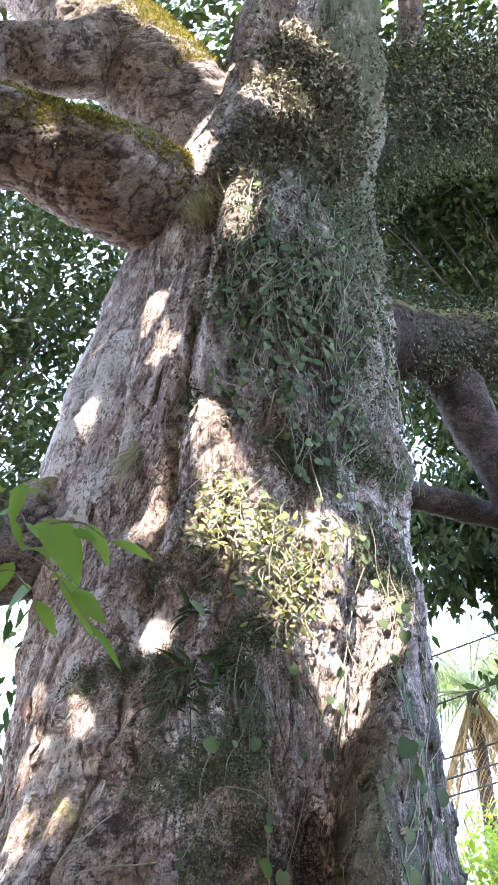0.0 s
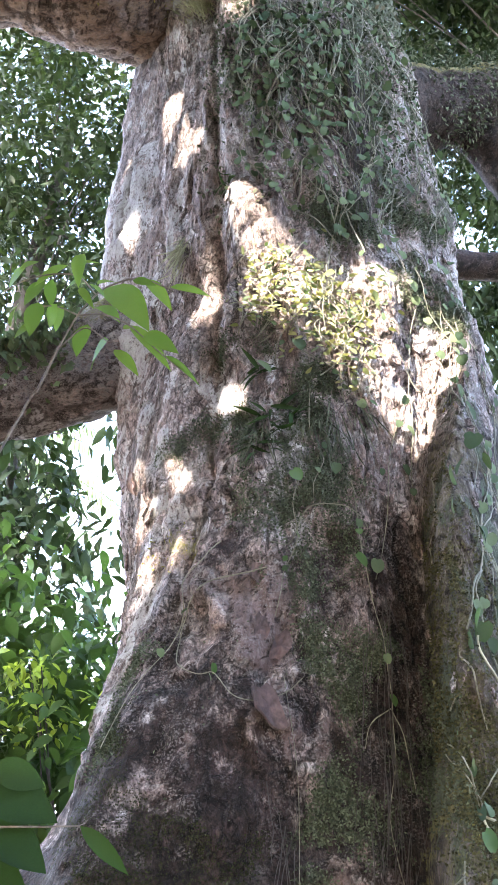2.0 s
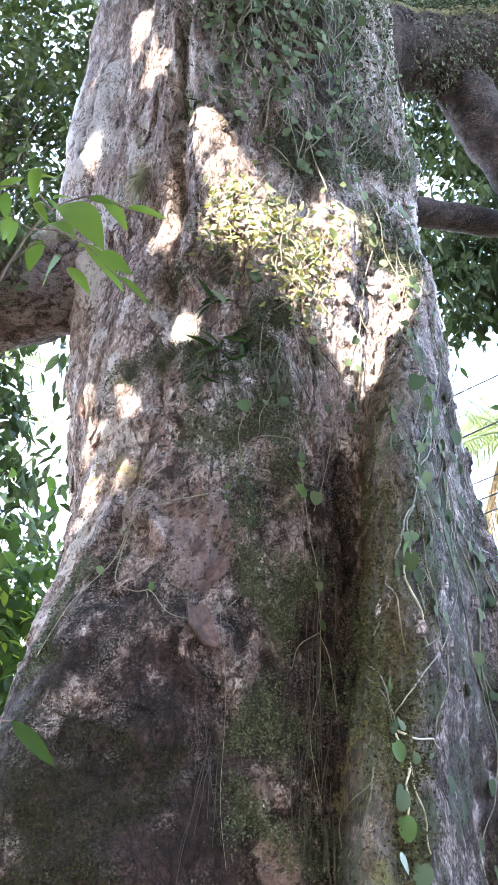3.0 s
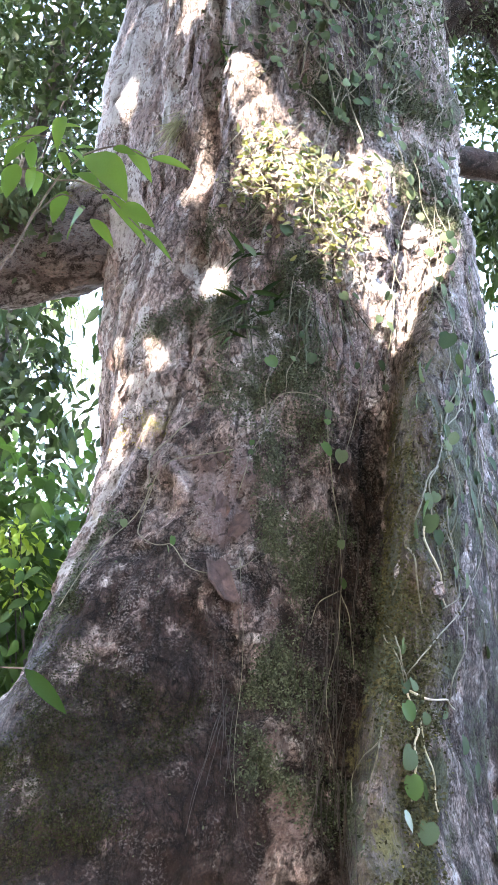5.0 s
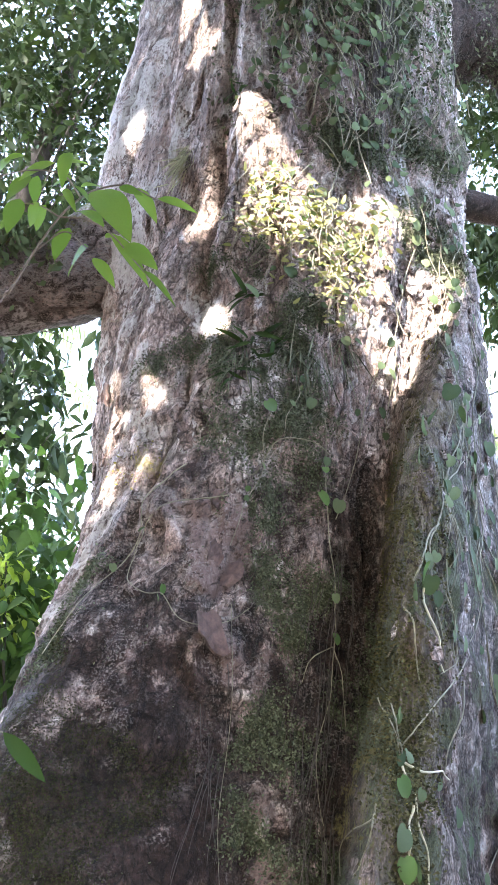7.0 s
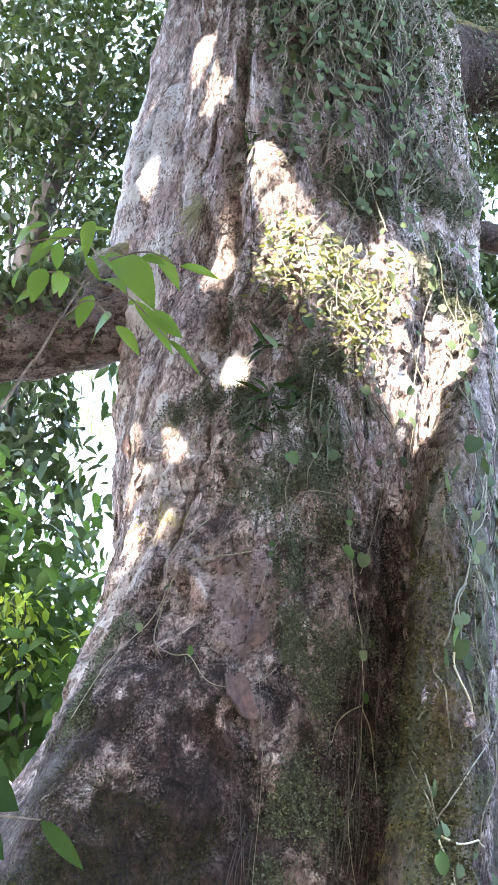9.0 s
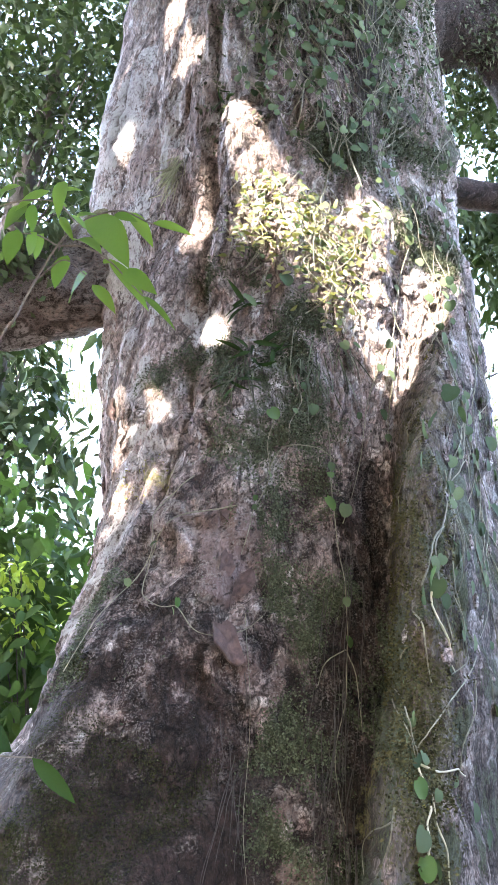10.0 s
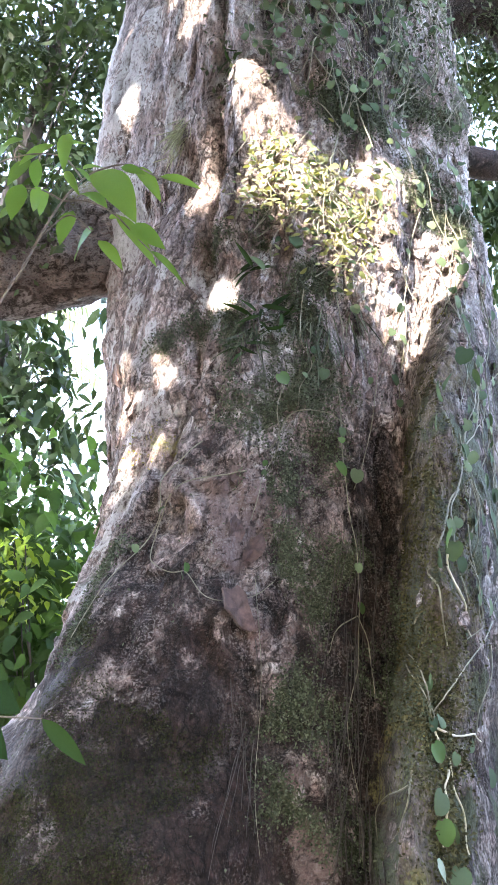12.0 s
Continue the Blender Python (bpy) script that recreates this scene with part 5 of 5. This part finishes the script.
def creeper(label, lines, leaves, radius, seed, lift=0.02, stem_mat=STEM, leaf_meshes=(HEART_MESH[0],), group="creepers on the trunk", down=0.8, out=0.5, turn=0.6):
    """A creeper: its stems along lines on the bark, and its leaves (angle, height, size)."""
    g = np.random.default_rng(seed)
    at = on_trunk(lines[0][0][0], lines[0][0][1])
    ob = thing("creeper", label, "creeper", group, at=at)
    for line in lines:
        if len(line) < 2:
            continue
        _, p = bark_line(line, 8 + 6 * len(line), lift, g)
        v, f = tube_arrays(p - at, np.linspace(radius, radius * 0.6, len(p)), 6, 0.15, seed, 40)
        child("stem", mesh_of("stem", v, f, stem_mat), ob)
    for k, (deg, z, size) in enumerate(leaves):
        way, up = lean(deg, z, g, out, down, 0.5, turn)
        p = on_trunk(deg, z, lift + 0.012 + 0.02 * g.random())
        set_leaf("leaf", leaf_meshes[k % len(leaf_meshes)], ob, p - 0.45 * size * np.asarray(way) / np.linalg.norm(way), way, up, size * 0.66, size * 0.6 * g.uniform(0.8, 1.1))
    return ob


def wander(g, deg, z, length, steps, side=4.0):
    """A line that hangs and strays down the bark."""
    line, drift = [(deg, z)], 0.0
    for _ in range(steps):
        drift = 0.6 * drift + side * g.normal()
        deg, z = deg + drift, z - length / steps * (0.5 + g.random() * 0.9)
        line.append((deg, max(z, 1.0)))
    return line


creeper("vine with thin stems and round paired leaves on the buttress", BUTTRESS_STEMS, BUTTRESS_LEAVES, 0.0026, 1, 0.014, turn=0.3)
creeper("vine with pale stems and large round green leaves", PALE_STEMS, PALE_STEM_LEAVES, 0.0036, 2, 0.018, PALE_STEM, (HEART_FRESH, HEART_MESH[0]), turn=0.3)
creeper("thin vine looping over reddish bark with small paired leaves", [CENTRE_STEMS[1], CENTRE_STEMS[0]], CENTRE_LEAVES[:3], 0.0026, 4, 0.02, STEM, (HEART_FRESH,))
creeper("thin vine hanging down the middle of the trunk with few leaves", HANGING_STEMS, HANGING_LEAVES + CENTRE_LEAVES[3:6], 0.0024, 5, 0.02, STEM, (HEART_FRESH, HEART_MESH[0]), turn=0.4)
creeper("thin bare strands of vine over dark bark", CENTRE_STEMS[2:], [], 0.0013, 7, 0.02)
creeper("vine with round leaves around the sunlit epiphytes", [((20, 4.2), (17, 3.9), (21, 3.6), (18, 3.4), (20, 3.1)), ((10, 3.9), (18, 3.86), (24, 3.93))], CENTRE_LEAVES[6:], 0.004, 6, 0.025)


def hem(deg):
    """The slanting lower edge of the tangle on the upper trunk."""
    return 4.66 - 0.021 * (deg + 6)


g = np.random.default_rng(90)
for k in range(34):                                       # the tangle on the upper trunk
    top = (g.uniform(-3, 44), g.uniform(5.3, 6.7))
    line = [(abs(q + 6) - 6, max(w, hem(abs(q + 6) - 6) + 0.1 * g.random())) for q, w in wander(g, *top, g.uniform(0.9, 1.9), 9, 2.6)]
    more = [[(abs(q + 6) - 6, max(w, hem(abs(q + 6) - 6) + 0.1 * g.random())) for q, w in wander(g, *line[j], g.uniform(0.4, 0.9), 5, 3.0)] for j in (2, 4, 5)]
    spots = []
    for strand in [line] + more:
        for a, h in strand[1::2] if strand is not line else strand[1:]:
            spots.append((a + g.normal() * 1.5, h + g.normal() * 0.03, g.uniform(0.045, 0.085)))
    creeper("grey-green creeper in a dense tangle of stems on the bark", [line] + more, spots, g.uniform(0.0026, 0.0046), 200 + k, 0.045)
for k in range(16):                                       # the strands on the right flank
    top = (g.uniform(36, 70), g.uniform(2.2, 4.9))
    line = wander(g, *top, g.uniform(0.9, 1.6), 8, 1.6)
    line2 = wander(g, *line[3], 0.6, 4, 2.0)
    spots = [(a + g.normal(), h + g.normal() * 0.03, g.uniform(0.045, 0.085)) for a, h in line[1:] + line2[1:] if g.random() < 0.75]
    creeper("creeper trailing down the flank of the buttress", [line, line2], spots, g.uniform(0.0024, 0.0036), 300 + k, 0.008, out=0.15, turn=0.25)
for k in range(3):                                        # a few on the middle and left
    top = (g.uniform(-20, 10), g.uniform(2.6, 3.4))
    line = wander(g, *top, g.uniform(0.5, 1.0), 6, 2.0)
    creeper("thin bare vine clinging to the bark", [line], [(a, h, g.uniform(0.03, 0.05)) for a, h in line[3:5]], 0.0026, 340 + k, 0.015)

# the sunlit clumps of small fleshy leaves
for k, (deg, z, size) in enumerate(EPIPHYTES):
    at = on_trunk(deg, z)
    clump = thing("epiphyte_clump", "clump of small fleshy yellow-green leaves on the bark", "epiphyte", "epiphytes", at=at)
    for j in range(3):
        a, h = deg + g.normal() * 4, z + 0.08 + g.normal() * 0.06
        _, p = bark_line([(a, h), (a + g.normal() * 3, h - 0.1), (a + g.normal() * 5, h - 0.22)], 14, 0.05, g)
        v, f = tube_arrays(p - at, 0.0024, 5)
        child("stem", mesh_of("stem", v, f, STEM), clump)
    for j in range(44):
        a, h = deg + g.normal() * 3.4, z + g.normal() * 0.085
        way, up = lean(a, h, g, 0.5, 0.35 * g.normal(), 0.8)
        s = g.uniform(0.024, 0.048)
        set_leaf("leaf", SPOON_MESH if j % 4 else SPOON_DARK, clump, on_trunk(a, h, 0.01 + 0.05 * g.random()), way, up, s, s * g.uniform(0.32, 0.55))

# plants with strap leaves
for k, (deg, z, size) in enumerate(STRAPS + [(-10.5, 4.68, 0.2), (-6, 6.2, 0.2)]):
    at = on_trunk(deg, z, 0.0)
    plant = thing("strap_plant", "dark green plant with long strap leaves rooted in the bark", "epiphyte", "strap plants", at=at)
    for j in range(8):
        way, up = lean(deg, z, g, 0.7, 0.4 * g.normal() + 0.15, 0.8)
        s = g.uniform(0.06, 0.15)
        set_leaf("leaf", STRAP_MESH, plant, on_trunk(deg + g.normal() * 1.5, z + g.normal() * 0.03, 0.005), way, up, s, s * 0.17)


def blades(places, ways, length, width, g, droop=0.5):
    """Arching narrow blades."""
    n = len(places)
    return scatter(leaf_shape(4, 0.3, droop), places, ways, g.normal(size=(n, 3)) * 0.4 + np.array((0, -0.6, 0.8)), length * (0.6 + 0.7 * g.random(n)), np.full(n, width))


def tuft(label, deg, z, spread, height, n, length, way, mat, droop=0.6):
    a, h = deg + spread * g.normal(size=n), z + height * g.normal(size=n)
    p = on_trunk(a, h, 0.0)
    w = trunk_normal(a, h) * 0.9 + np.asarray(way) + 0.35 * g.normal(size=(n, 3))
    v, f = blades(p, w, length, 0.005, g, droop)
    at = on_trunk(deg, z)
    ob = new("grass_tuft", mesh_of("grass_tuft", v - at, f, mat))
    ob.location = at
    return tagged(ob, label, "grass tuft", "tufts on the trunk", "stuff")


tuft("pale bristly tuft of fine upright blades", -21.8, 6.29, 3.5, 0.06, 300, 0.16, (-0.2, 0, 0.6), BLADE, 0.25)
tuft("hanging beard of fine dry blades", -37.0, 4.47, 2.2, 0.06, 130, 0.15, (0, 0, -1.1), BLADE, 0.3)
tuft("thin grass hanging from moss", 13.7, 3.15, 3.0, 0.05, 46, 0.20, (0, 0, -1.6), CARPET, 0.2)
tuft("thin grass hanging beside a strap-leaved plant", -3.4, 3.12, 1.6, 0.04, 30, 0.20, (0, 0, -1.2), CARPET, 0.3)
tuft("small hanging tuft of dry blades", 24.1, 3.21, 1.5, 0.05, 24, 0.15, (0, 0, -1.1), CARPET, 0.2)


def groove(z):
    return np.interp(z, (0.5, 1.22, 1.61, 2.19, 2.94), (16, 21, 24, 28.5, 35))


def root_curtain(label, deg, z, spread, length, n, radius=0.0022, follow=0.0):
    strands = []
    at = on_trunk(deg, z)
    for k in range(n):
        a, h = deg + spread * g.normal(), z + 0.12 * g.normal()
        line = wander(g, a, h, length * g.uniform(0.5, 1.1), 6, 0.28)
        line = [(q + follow * (groove(w) - groove(h)), w) for q, w in line]
        _, p = bark_line(line, 26, 0.03, g)
        strands.append(tube_arrays(p - at, np.linspace(radius, radius * 0.5, len(p)), 4))
    v, f = join(strands)
    ob = new("hanging_root_mat", mesh_of("hanging_root_mat", v, f, ROOT))
    ob.location = at
    return tagged(ob, label, "hanging roots", "root mats", "stuff")


root_curtain("dark curtain of fine hanging roots on the upper trunk", 31, 5.25, 3.0, 0.75, 70)
root_curtain("fine roots hanging in the shaded groove", 20.0, 2.2, 2.4, 0.8, 16, 0.0013, 1.0)
root_curtain("fine roots hanging down the groove towards the foot", 17.0, 1.75, 2.2, 0.6, 12, 0.0013, 1.0)
root_curtain("thin roots trailing over dark bark", 1.0, 1.62, 1.2, 0.4, 8, 0.0016)
root_curtain("thin roots beside the buttress foot", 15, 1.45, 1.6, 0.4, 14, 0.0022, 1.0)


# mats of tiny leaves and moss over the bark
def carpet(label, n, spots, floor, size, mat, low, high, out=0.02, seed=0, on_rib=False):
    g = np.random.default_rng(seed)
    a, h = g.uniform(low[0], high[0], n), g.uniform(low[1], high[1], n)
    keep = (g.random(n) < np.clip(blotch(a, h, spots, 1) * 1.7 - 0.3, floor, 1)) & ((a > -28) | (h > 2.2) | (high[1] < 2))
    if on_rib:
        across = on_trunk(a, h)[:, 0] - rib_edge(h)
        keep &= (across > -0.025) & (across < 0.16 + 0.1 * g.random(n))
    a, h = a[keep], h[keep]
    nrm = trunk_normal(a, h)
    way = nrm * 0.8 + g.normal(size=nrm.shape) * 0.8 + np.array((0, 0, -0.35))
    s = size * (0.5 + g.random(len(a)))
    v, f = scatter(SMALL_LEAF, on_trunk(a, h, out * g.random(len(a)) - 0.002), way, nrm + 0.5 * g.normal(size=nrm.shape), s, s * 0.6)
    return tagged(new("moss_mat", mesh_of("moss_mat", v, f, mat)), label, "moss", "mats on the bark", "stuff")


carpet("dark green mat of tiny creeping leaves down the trunk", 430000, MOSS, 0.003, 0.010, CARPET, (-50, 1.1), (66, 4.6), 0.014, 5)
carpet("shaggy green mat of small leaves on the upper trunk", 15000, [(8, 5.6, 24, 0.6), (38, 5.6, 14, 0.8), (50, 4.8, 14, 0.6), (44, 6.6, 18, 0.5), (52, 5.8, 22, 1.0)], 0.10, 0.024, CARPET, (-25, 4.4), (75, 7.5), 0.05, 6)
carpet("dry tangle of dead leaves and creepers under the fork", 30000, [(-2, 6.9, 16, 0.45), (14, 7.4, 18, 0.6), (5, 8.3, 20, 0.6), (30, 7.6, 18, 0.9)], 0.03, 0.042, DRY_LEAF, (-35, 6.2), (70, 9.5), 0.08, 7)
carpet("golden moss in small cushions", 16000, GOLD, 0.0, 0.011, MOSS_GOLD, (-40, 1.1), (66, 4.0), 0.012, 8)


BUTTRESS_MOSS = [(24.5, 1.3, 4.0, 0.25), (26.5, 1.7, 4.0, 0.25), (28.5, 2.1, 4.0, 0.25), (30.5, 2.5, 4.0, 0.25), (34.0, 2.85, 5.0, 0.22)]
carpet("olive moss in small cushions down the face of the buttress", 200000, BUTTRESS_MOSS, 0.05, 0.010, OLIVE_MOSS, (19, 1.05), (42, 3.2), 0.012, 10, True)
FOOT_MOSS = [(-14.7, 1.48, 7.0, 0.12), (-16.6, 1.35, 6.0, 0.14), (-14.4, 1.6, 4.0, 0.12), (-15.4, 1.2, 6.0, 0.14), (-22.0, 2.05, 2.0, 0.14), (-19.3, 1.81, 2.5, 0.12), (-7.9, 1.43, 8.0, 0.08)]
carpet("dark moss and tiny ferns over the left foot", 150000, FOOT_MOSS, 0.0, 0.0065, DARK_MOSS, (-50, 0.9), (0, 1.98), 0.02, 9)


# ---- loose flakes of bark ----
def flake_mesh(seed, mat):
    """A thin curled plate of bark, about 6 cm."""
    g = np.random.default_rng(seed)
    k = 13
    ang = np.linspace(0, 2 * np.pi, k, endpoint=False)
    rad = 0.03 * (0.74 + 0.4 * g.random(k))
    rim = np.stack([np.cos(ang) * rad * 0.8, np.sin(ang) * rad * 1.2, 0.006 * np.cos(ang) ** 2 + 0.002 * g.normal(size=k)], -1)
    inner = rim * (0.55, 0.55, 0.3) + np.array((0, 0, 0.001)) + 0.001 * g.normal(size=(k, 3))
    v = np.vstack([rim - (0, 0, 0.006), rim, inner, [(0, 0, 0.001)]])
    f = []
    for i in range(k):
        j = (i + 1) % k
        f += [(i, j, k + j), (i, k + j, k + i), (k + i, k + j, 2 * k + j), (k + i, 2 * k + j, 2 * k + i), (2 * k + i, 2 * k + j, 3 * k)]
    return mesh_of("bark_flake", v, np.array(f), mat, False)


FLAKES = [flake_mesh(500 + k, FLAKE) for k in range(9)]
PINK_FLAKES = [flake_mesh(520 + k, PINK_FLAKE) for k in range(5)]


def set_flake(deg, z, size, g, tilt=0.15, me=None, label="", out=0.0):
    nrm = Vector(trunk_normal(deg, z)) + Vector(g.normal(size=3)) * tilt
    way = Vector((g.normal() * 0.4, 0, 1))
    s = size / 0.06
    return set_leaf("bark_flake", me or FLAKES[g.integers(0, 9)], tree, on_trunk(deg, z, out), way, nrm, s * g.uniform(1.0, 1.3), s, label)


for deg, z, size, out in ((-0.9, 1.92, 0.12, 0.035), (0.5, 2.15, 0.09, 0.035), (-2.8, 2.21, 0.08, 0.015), (-3.4, 2.44, 0.08, 0.012), (-46.8, 3.08, 0.09, 0.01)):
    set_flake(deg, z, size, g, 0.12, PINK_FLAKES[int(100 * z) % 5], label="large loose flake of pinkish bark", out=out)
for k in range(220):
    deg, z = g.uniform(-68, 66), 1.15 + 3.6 * g.random() ** 1.1
    if z > 1.8 and (z > 2.7 or not -35 < deg < 28):
        set_flake(deg, z, g.uniform(0.03, 0.08), g, 0.10, out=0.003)


# ---- growth on the limbs ----
def limb_mat(label, points, n, size, mat, spread=1.05, hang=0.4, seed=0, top_only=False, ragged=0.05):
    g = np.random.default_rng(seed)
    s = spline(points, 200)
    k = g.integers(0, 200, n)
    ang = g.uniform(0, 2 * np.pi, n) if not top_only else g.normal(size=n) * 0.45 + 2.72
    tan = np.gradient(s[:, :3], axis=0)[k]
    tan /= np.linalg.norm(tan, axis=1)[:, None]
    side = np.cross(tan, (0, 0, 1.0))
    side /= np.linalg.norm(side, axis=1)[:, None] + 1e-9
    up = np.cross(side, tan)
    nrm = side * np.cos(ang)[:, None] + up * np.sin(ang)[:, None]
    p = s[k, :3] + nrm * (s[k, 3] * spread * (0.95 + 0.10 * g.random(n) + ragged * g.random(n) ** 4))[:, None]
    way = nrm + g.normal(size=(n, 3)) * 0.6 + np.array((0, 0, -hang))
    z = size * (0.5 + g.random(n))
    v, f = scatter(SMALL_LEAF, p, way, nrm + 0.4 * g.normal(size=(n, 3)), z, z * 0.45)
    return tagged(new("limb_moss", mesh_of("limb_moss", v, f, mat)), label, "moss", "mats on the limbs", "stuff")


limb_mat("shaggy dark mat of moss and ferns round a limb", [(0.3, 4.3, 8.8, 0.42), (1.1, 4.5, 10.1, 0.44), (1.9, 4.8, 10.7, 0.42), (3.2, 5.0, 11.6, 0.36), (5.0, 5.2, 13.0, 0.25)], 46000, 0.05, CARPET, 1.03, 0.8, 1, False, 0.9)
limb_mat("creepers hanging from a dark limb", [(0.75, 4.95, 7.0, 0.37), (1.4, 5.3, 7.35, 0.34), (2.1, 5.5, 7.6, 0.33), (3.4, 5.6, 8.1, 0.28)], 7000, 0.04, CARPET, 1.03, 0.8, 2, False, 0.5)
limb_mat("yellow moss along the top of a limb", BROWN_LIMB[1:6], 16000, 0.022, MOSS_GOLD, 1.0, 0.1, 3, True)
limb_mat("sunlit moss on the top of a great limb", GREAT_LIMB[1:5], 14000, 0.026, MOSS_GOLD, 1.0, 0.1, 4, True)
limb_mat("small leafy plants on top of a limb", [(-1.5, 4.10, 4.20, 0.34), (-2.1, 4.05, 4.10, 0.28), (-3.0, 3.95, 4.07, 0.25)], 900, 0.07, VINE_LEAF, 1.05, -0.3, 5, True)

# ---- the young tree near the viewer ----
OVAL_MESH = fine_mesh("leaf", leaf_shape(6, 0.3, 0.22), SAP_LEAF)
# copy for the low leaves, with shade in the leaf colour
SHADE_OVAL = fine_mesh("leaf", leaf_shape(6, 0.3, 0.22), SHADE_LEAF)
sap = thing("sapling", "slender young tree with soft green oval leaves near the trunk", "sapling")
stems = [[(-1.55, 1.85, -0.02), (-1.50, 1.9, 0.8), (-1.32, 2.0, 1.7)] + SAPLING_TWIGS[0]] + SAPLING_TWIGS[1:]
for k, line in enumerate(stems):
    p = spline(line, 14 * len(line))
    v, f = tube_arrays(p, np.linspace(0.006 if k == 0 else 0.003, 0.002, len(p)), 7, 0.1, k, 30)
    child("twig", mesh_of("twig", v, f, TWIG), sap)
g = np.random.default_rng(12)
for x, y, z, x2, y2, z2, w in SAPLING_LEAVES + NEAR_LEAVES:
    way = np.array((x2 - x, y2 - y, z2 - z))
    length = float(np.linalg.norm(way))
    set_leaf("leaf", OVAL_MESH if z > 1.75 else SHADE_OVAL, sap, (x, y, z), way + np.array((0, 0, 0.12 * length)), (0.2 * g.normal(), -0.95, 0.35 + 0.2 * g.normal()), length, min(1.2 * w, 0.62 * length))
for x, y, z, x2, y2, z2, w in NEAR_LEAVES:
    p = spline([(-1.35, 1.95, 1.5), ((x - 1.35) / 2, (y + 1.95) / 2, (z + 1.5) / 2 + 0.03), (x, y, z)], 10)
    v, f = tube_arrays(p, np.linspace(0.005, 0.002, 10), 6)
    child("twig", mesh_of("twig", v, f, TWIG), sap)


# ---- palms beyond ----
def palm(label, base, top, reach, seed, fronds=15, dead=0):
    g = np.random.default_rng(seed)
    ob = thing("palm", label, "palm tree", "palms", at=base)
    base, top = np.array(base, float), np.array(top, float)
    s = spline([(0, 0, -0.05), (top - base) * (0.5, 0.5, 0.5) + (0.2, 0, 0), top - base], 40)
    ring = 0.16 * (1 + 0.07 * (np.arange(40) % 2))
    v, f = tube_arrays(s, ring, 14)
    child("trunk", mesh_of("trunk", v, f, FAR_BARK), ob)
    for k in range(fronds + dead):
        turn, rise = 2 * np.pi * k * 0.381966 + g.normal() * 0.2, g.uniform(-0.3, 1.25) if k < fronds else g.uniform(-1.35, -0.9)
        mat = PALM_LEAF if k < fronds else DEAD_PALM
        out = np.array((math.cos(turn), math.sin(turn), 0))
        L = reach * g.uniform(0.85, 1.15)
        t = np.linspace(0, 1, 46)[:, None]
        rib = (top - base) + out * L * (t * math.cos(rise) + 0.15 * t * t) + np.array((0, 0, 1)) * L * (math.sin(rise) * t - 0.75 * t * t)
        rv, rf = tube_arrays(rib, np.linspace(0.03, 0.006, 46), 5)
        frond = child("frond", mesh_of("frond", rv, rf, mat), ob)
        side = np.cross(out, (0, 0, 1.0))
        tan = np.gradient(rib, axis=0)
        tan /= np.linalg.norm(tan, axis=1)[:, None]
        p = np.vstack([rib[4:], rib[4:]])
        sg = np.repeat([-1.0, 1.0], 42)[:, None]
        way = sg * side + 0.55 * np.vstack([tan[4:], tan[4:]]) + np.array((0, 0, -0.45)) + 0.08 * g.normal(size=(84, 3))
        taper = np.tile(np.sin(np.pi * np.linspace(0.12, 0.97, 42)) ** 0.6, 2)
        lv, lf = scatter(MID_LEAF, p, way, np.tile((0, 0, 1.0), (84, 1)), 0.62 * reach / 3 * taper, np.full(84, 0.035 * reach / 3))
        child("leaflet", mesh_of("leaflet", lv, lf, mat), frond, kind="stuff")
    return ob


palm("pale palm in full sun behind the wires", (5.2, 20, 0), (5.2, 20, 10.2), 4.6, 1, 26, 12)
palm("tall palm in sun beyond the road", (7.6, 23, 0), (7.4, 23, 12.5), 3.4, 2, 18, 6)
palm("distant palm with a hanging feathery frond", (-7.6, 14.5, 0), (-7.4, 14.5, 9.4), 3.8, 3, 18)

# ---- overhead cables ----
for x, y, z, x2, z2 in ((2.31, 12, 7.30, 3.61, 7.94), (2.52, 12, 6.63, 3.52, 7.10), (2.43, 12, 5.78, 3.43, 6.20), (2.49, 12, 5.52, 3.39, 5.89), (2.55, 12, 5.31, 3.36, 5.62)):
    slope = (z2 - z) / (x2 - x)
    t = np.linspace(-22, 30, 60)
    p = np.stack([x + t, np.full(60, y) - 0.0 * t, z + slope * t * 0.93 + 0.004 * t * t], -1)
    v, f = tube_arrays(p, 0.014, 7)
    tagged(new("power_cable", mesh_of("power_cable", v, f, WIRE)), "black overhead cable crossing the sky", "cable", "cables")
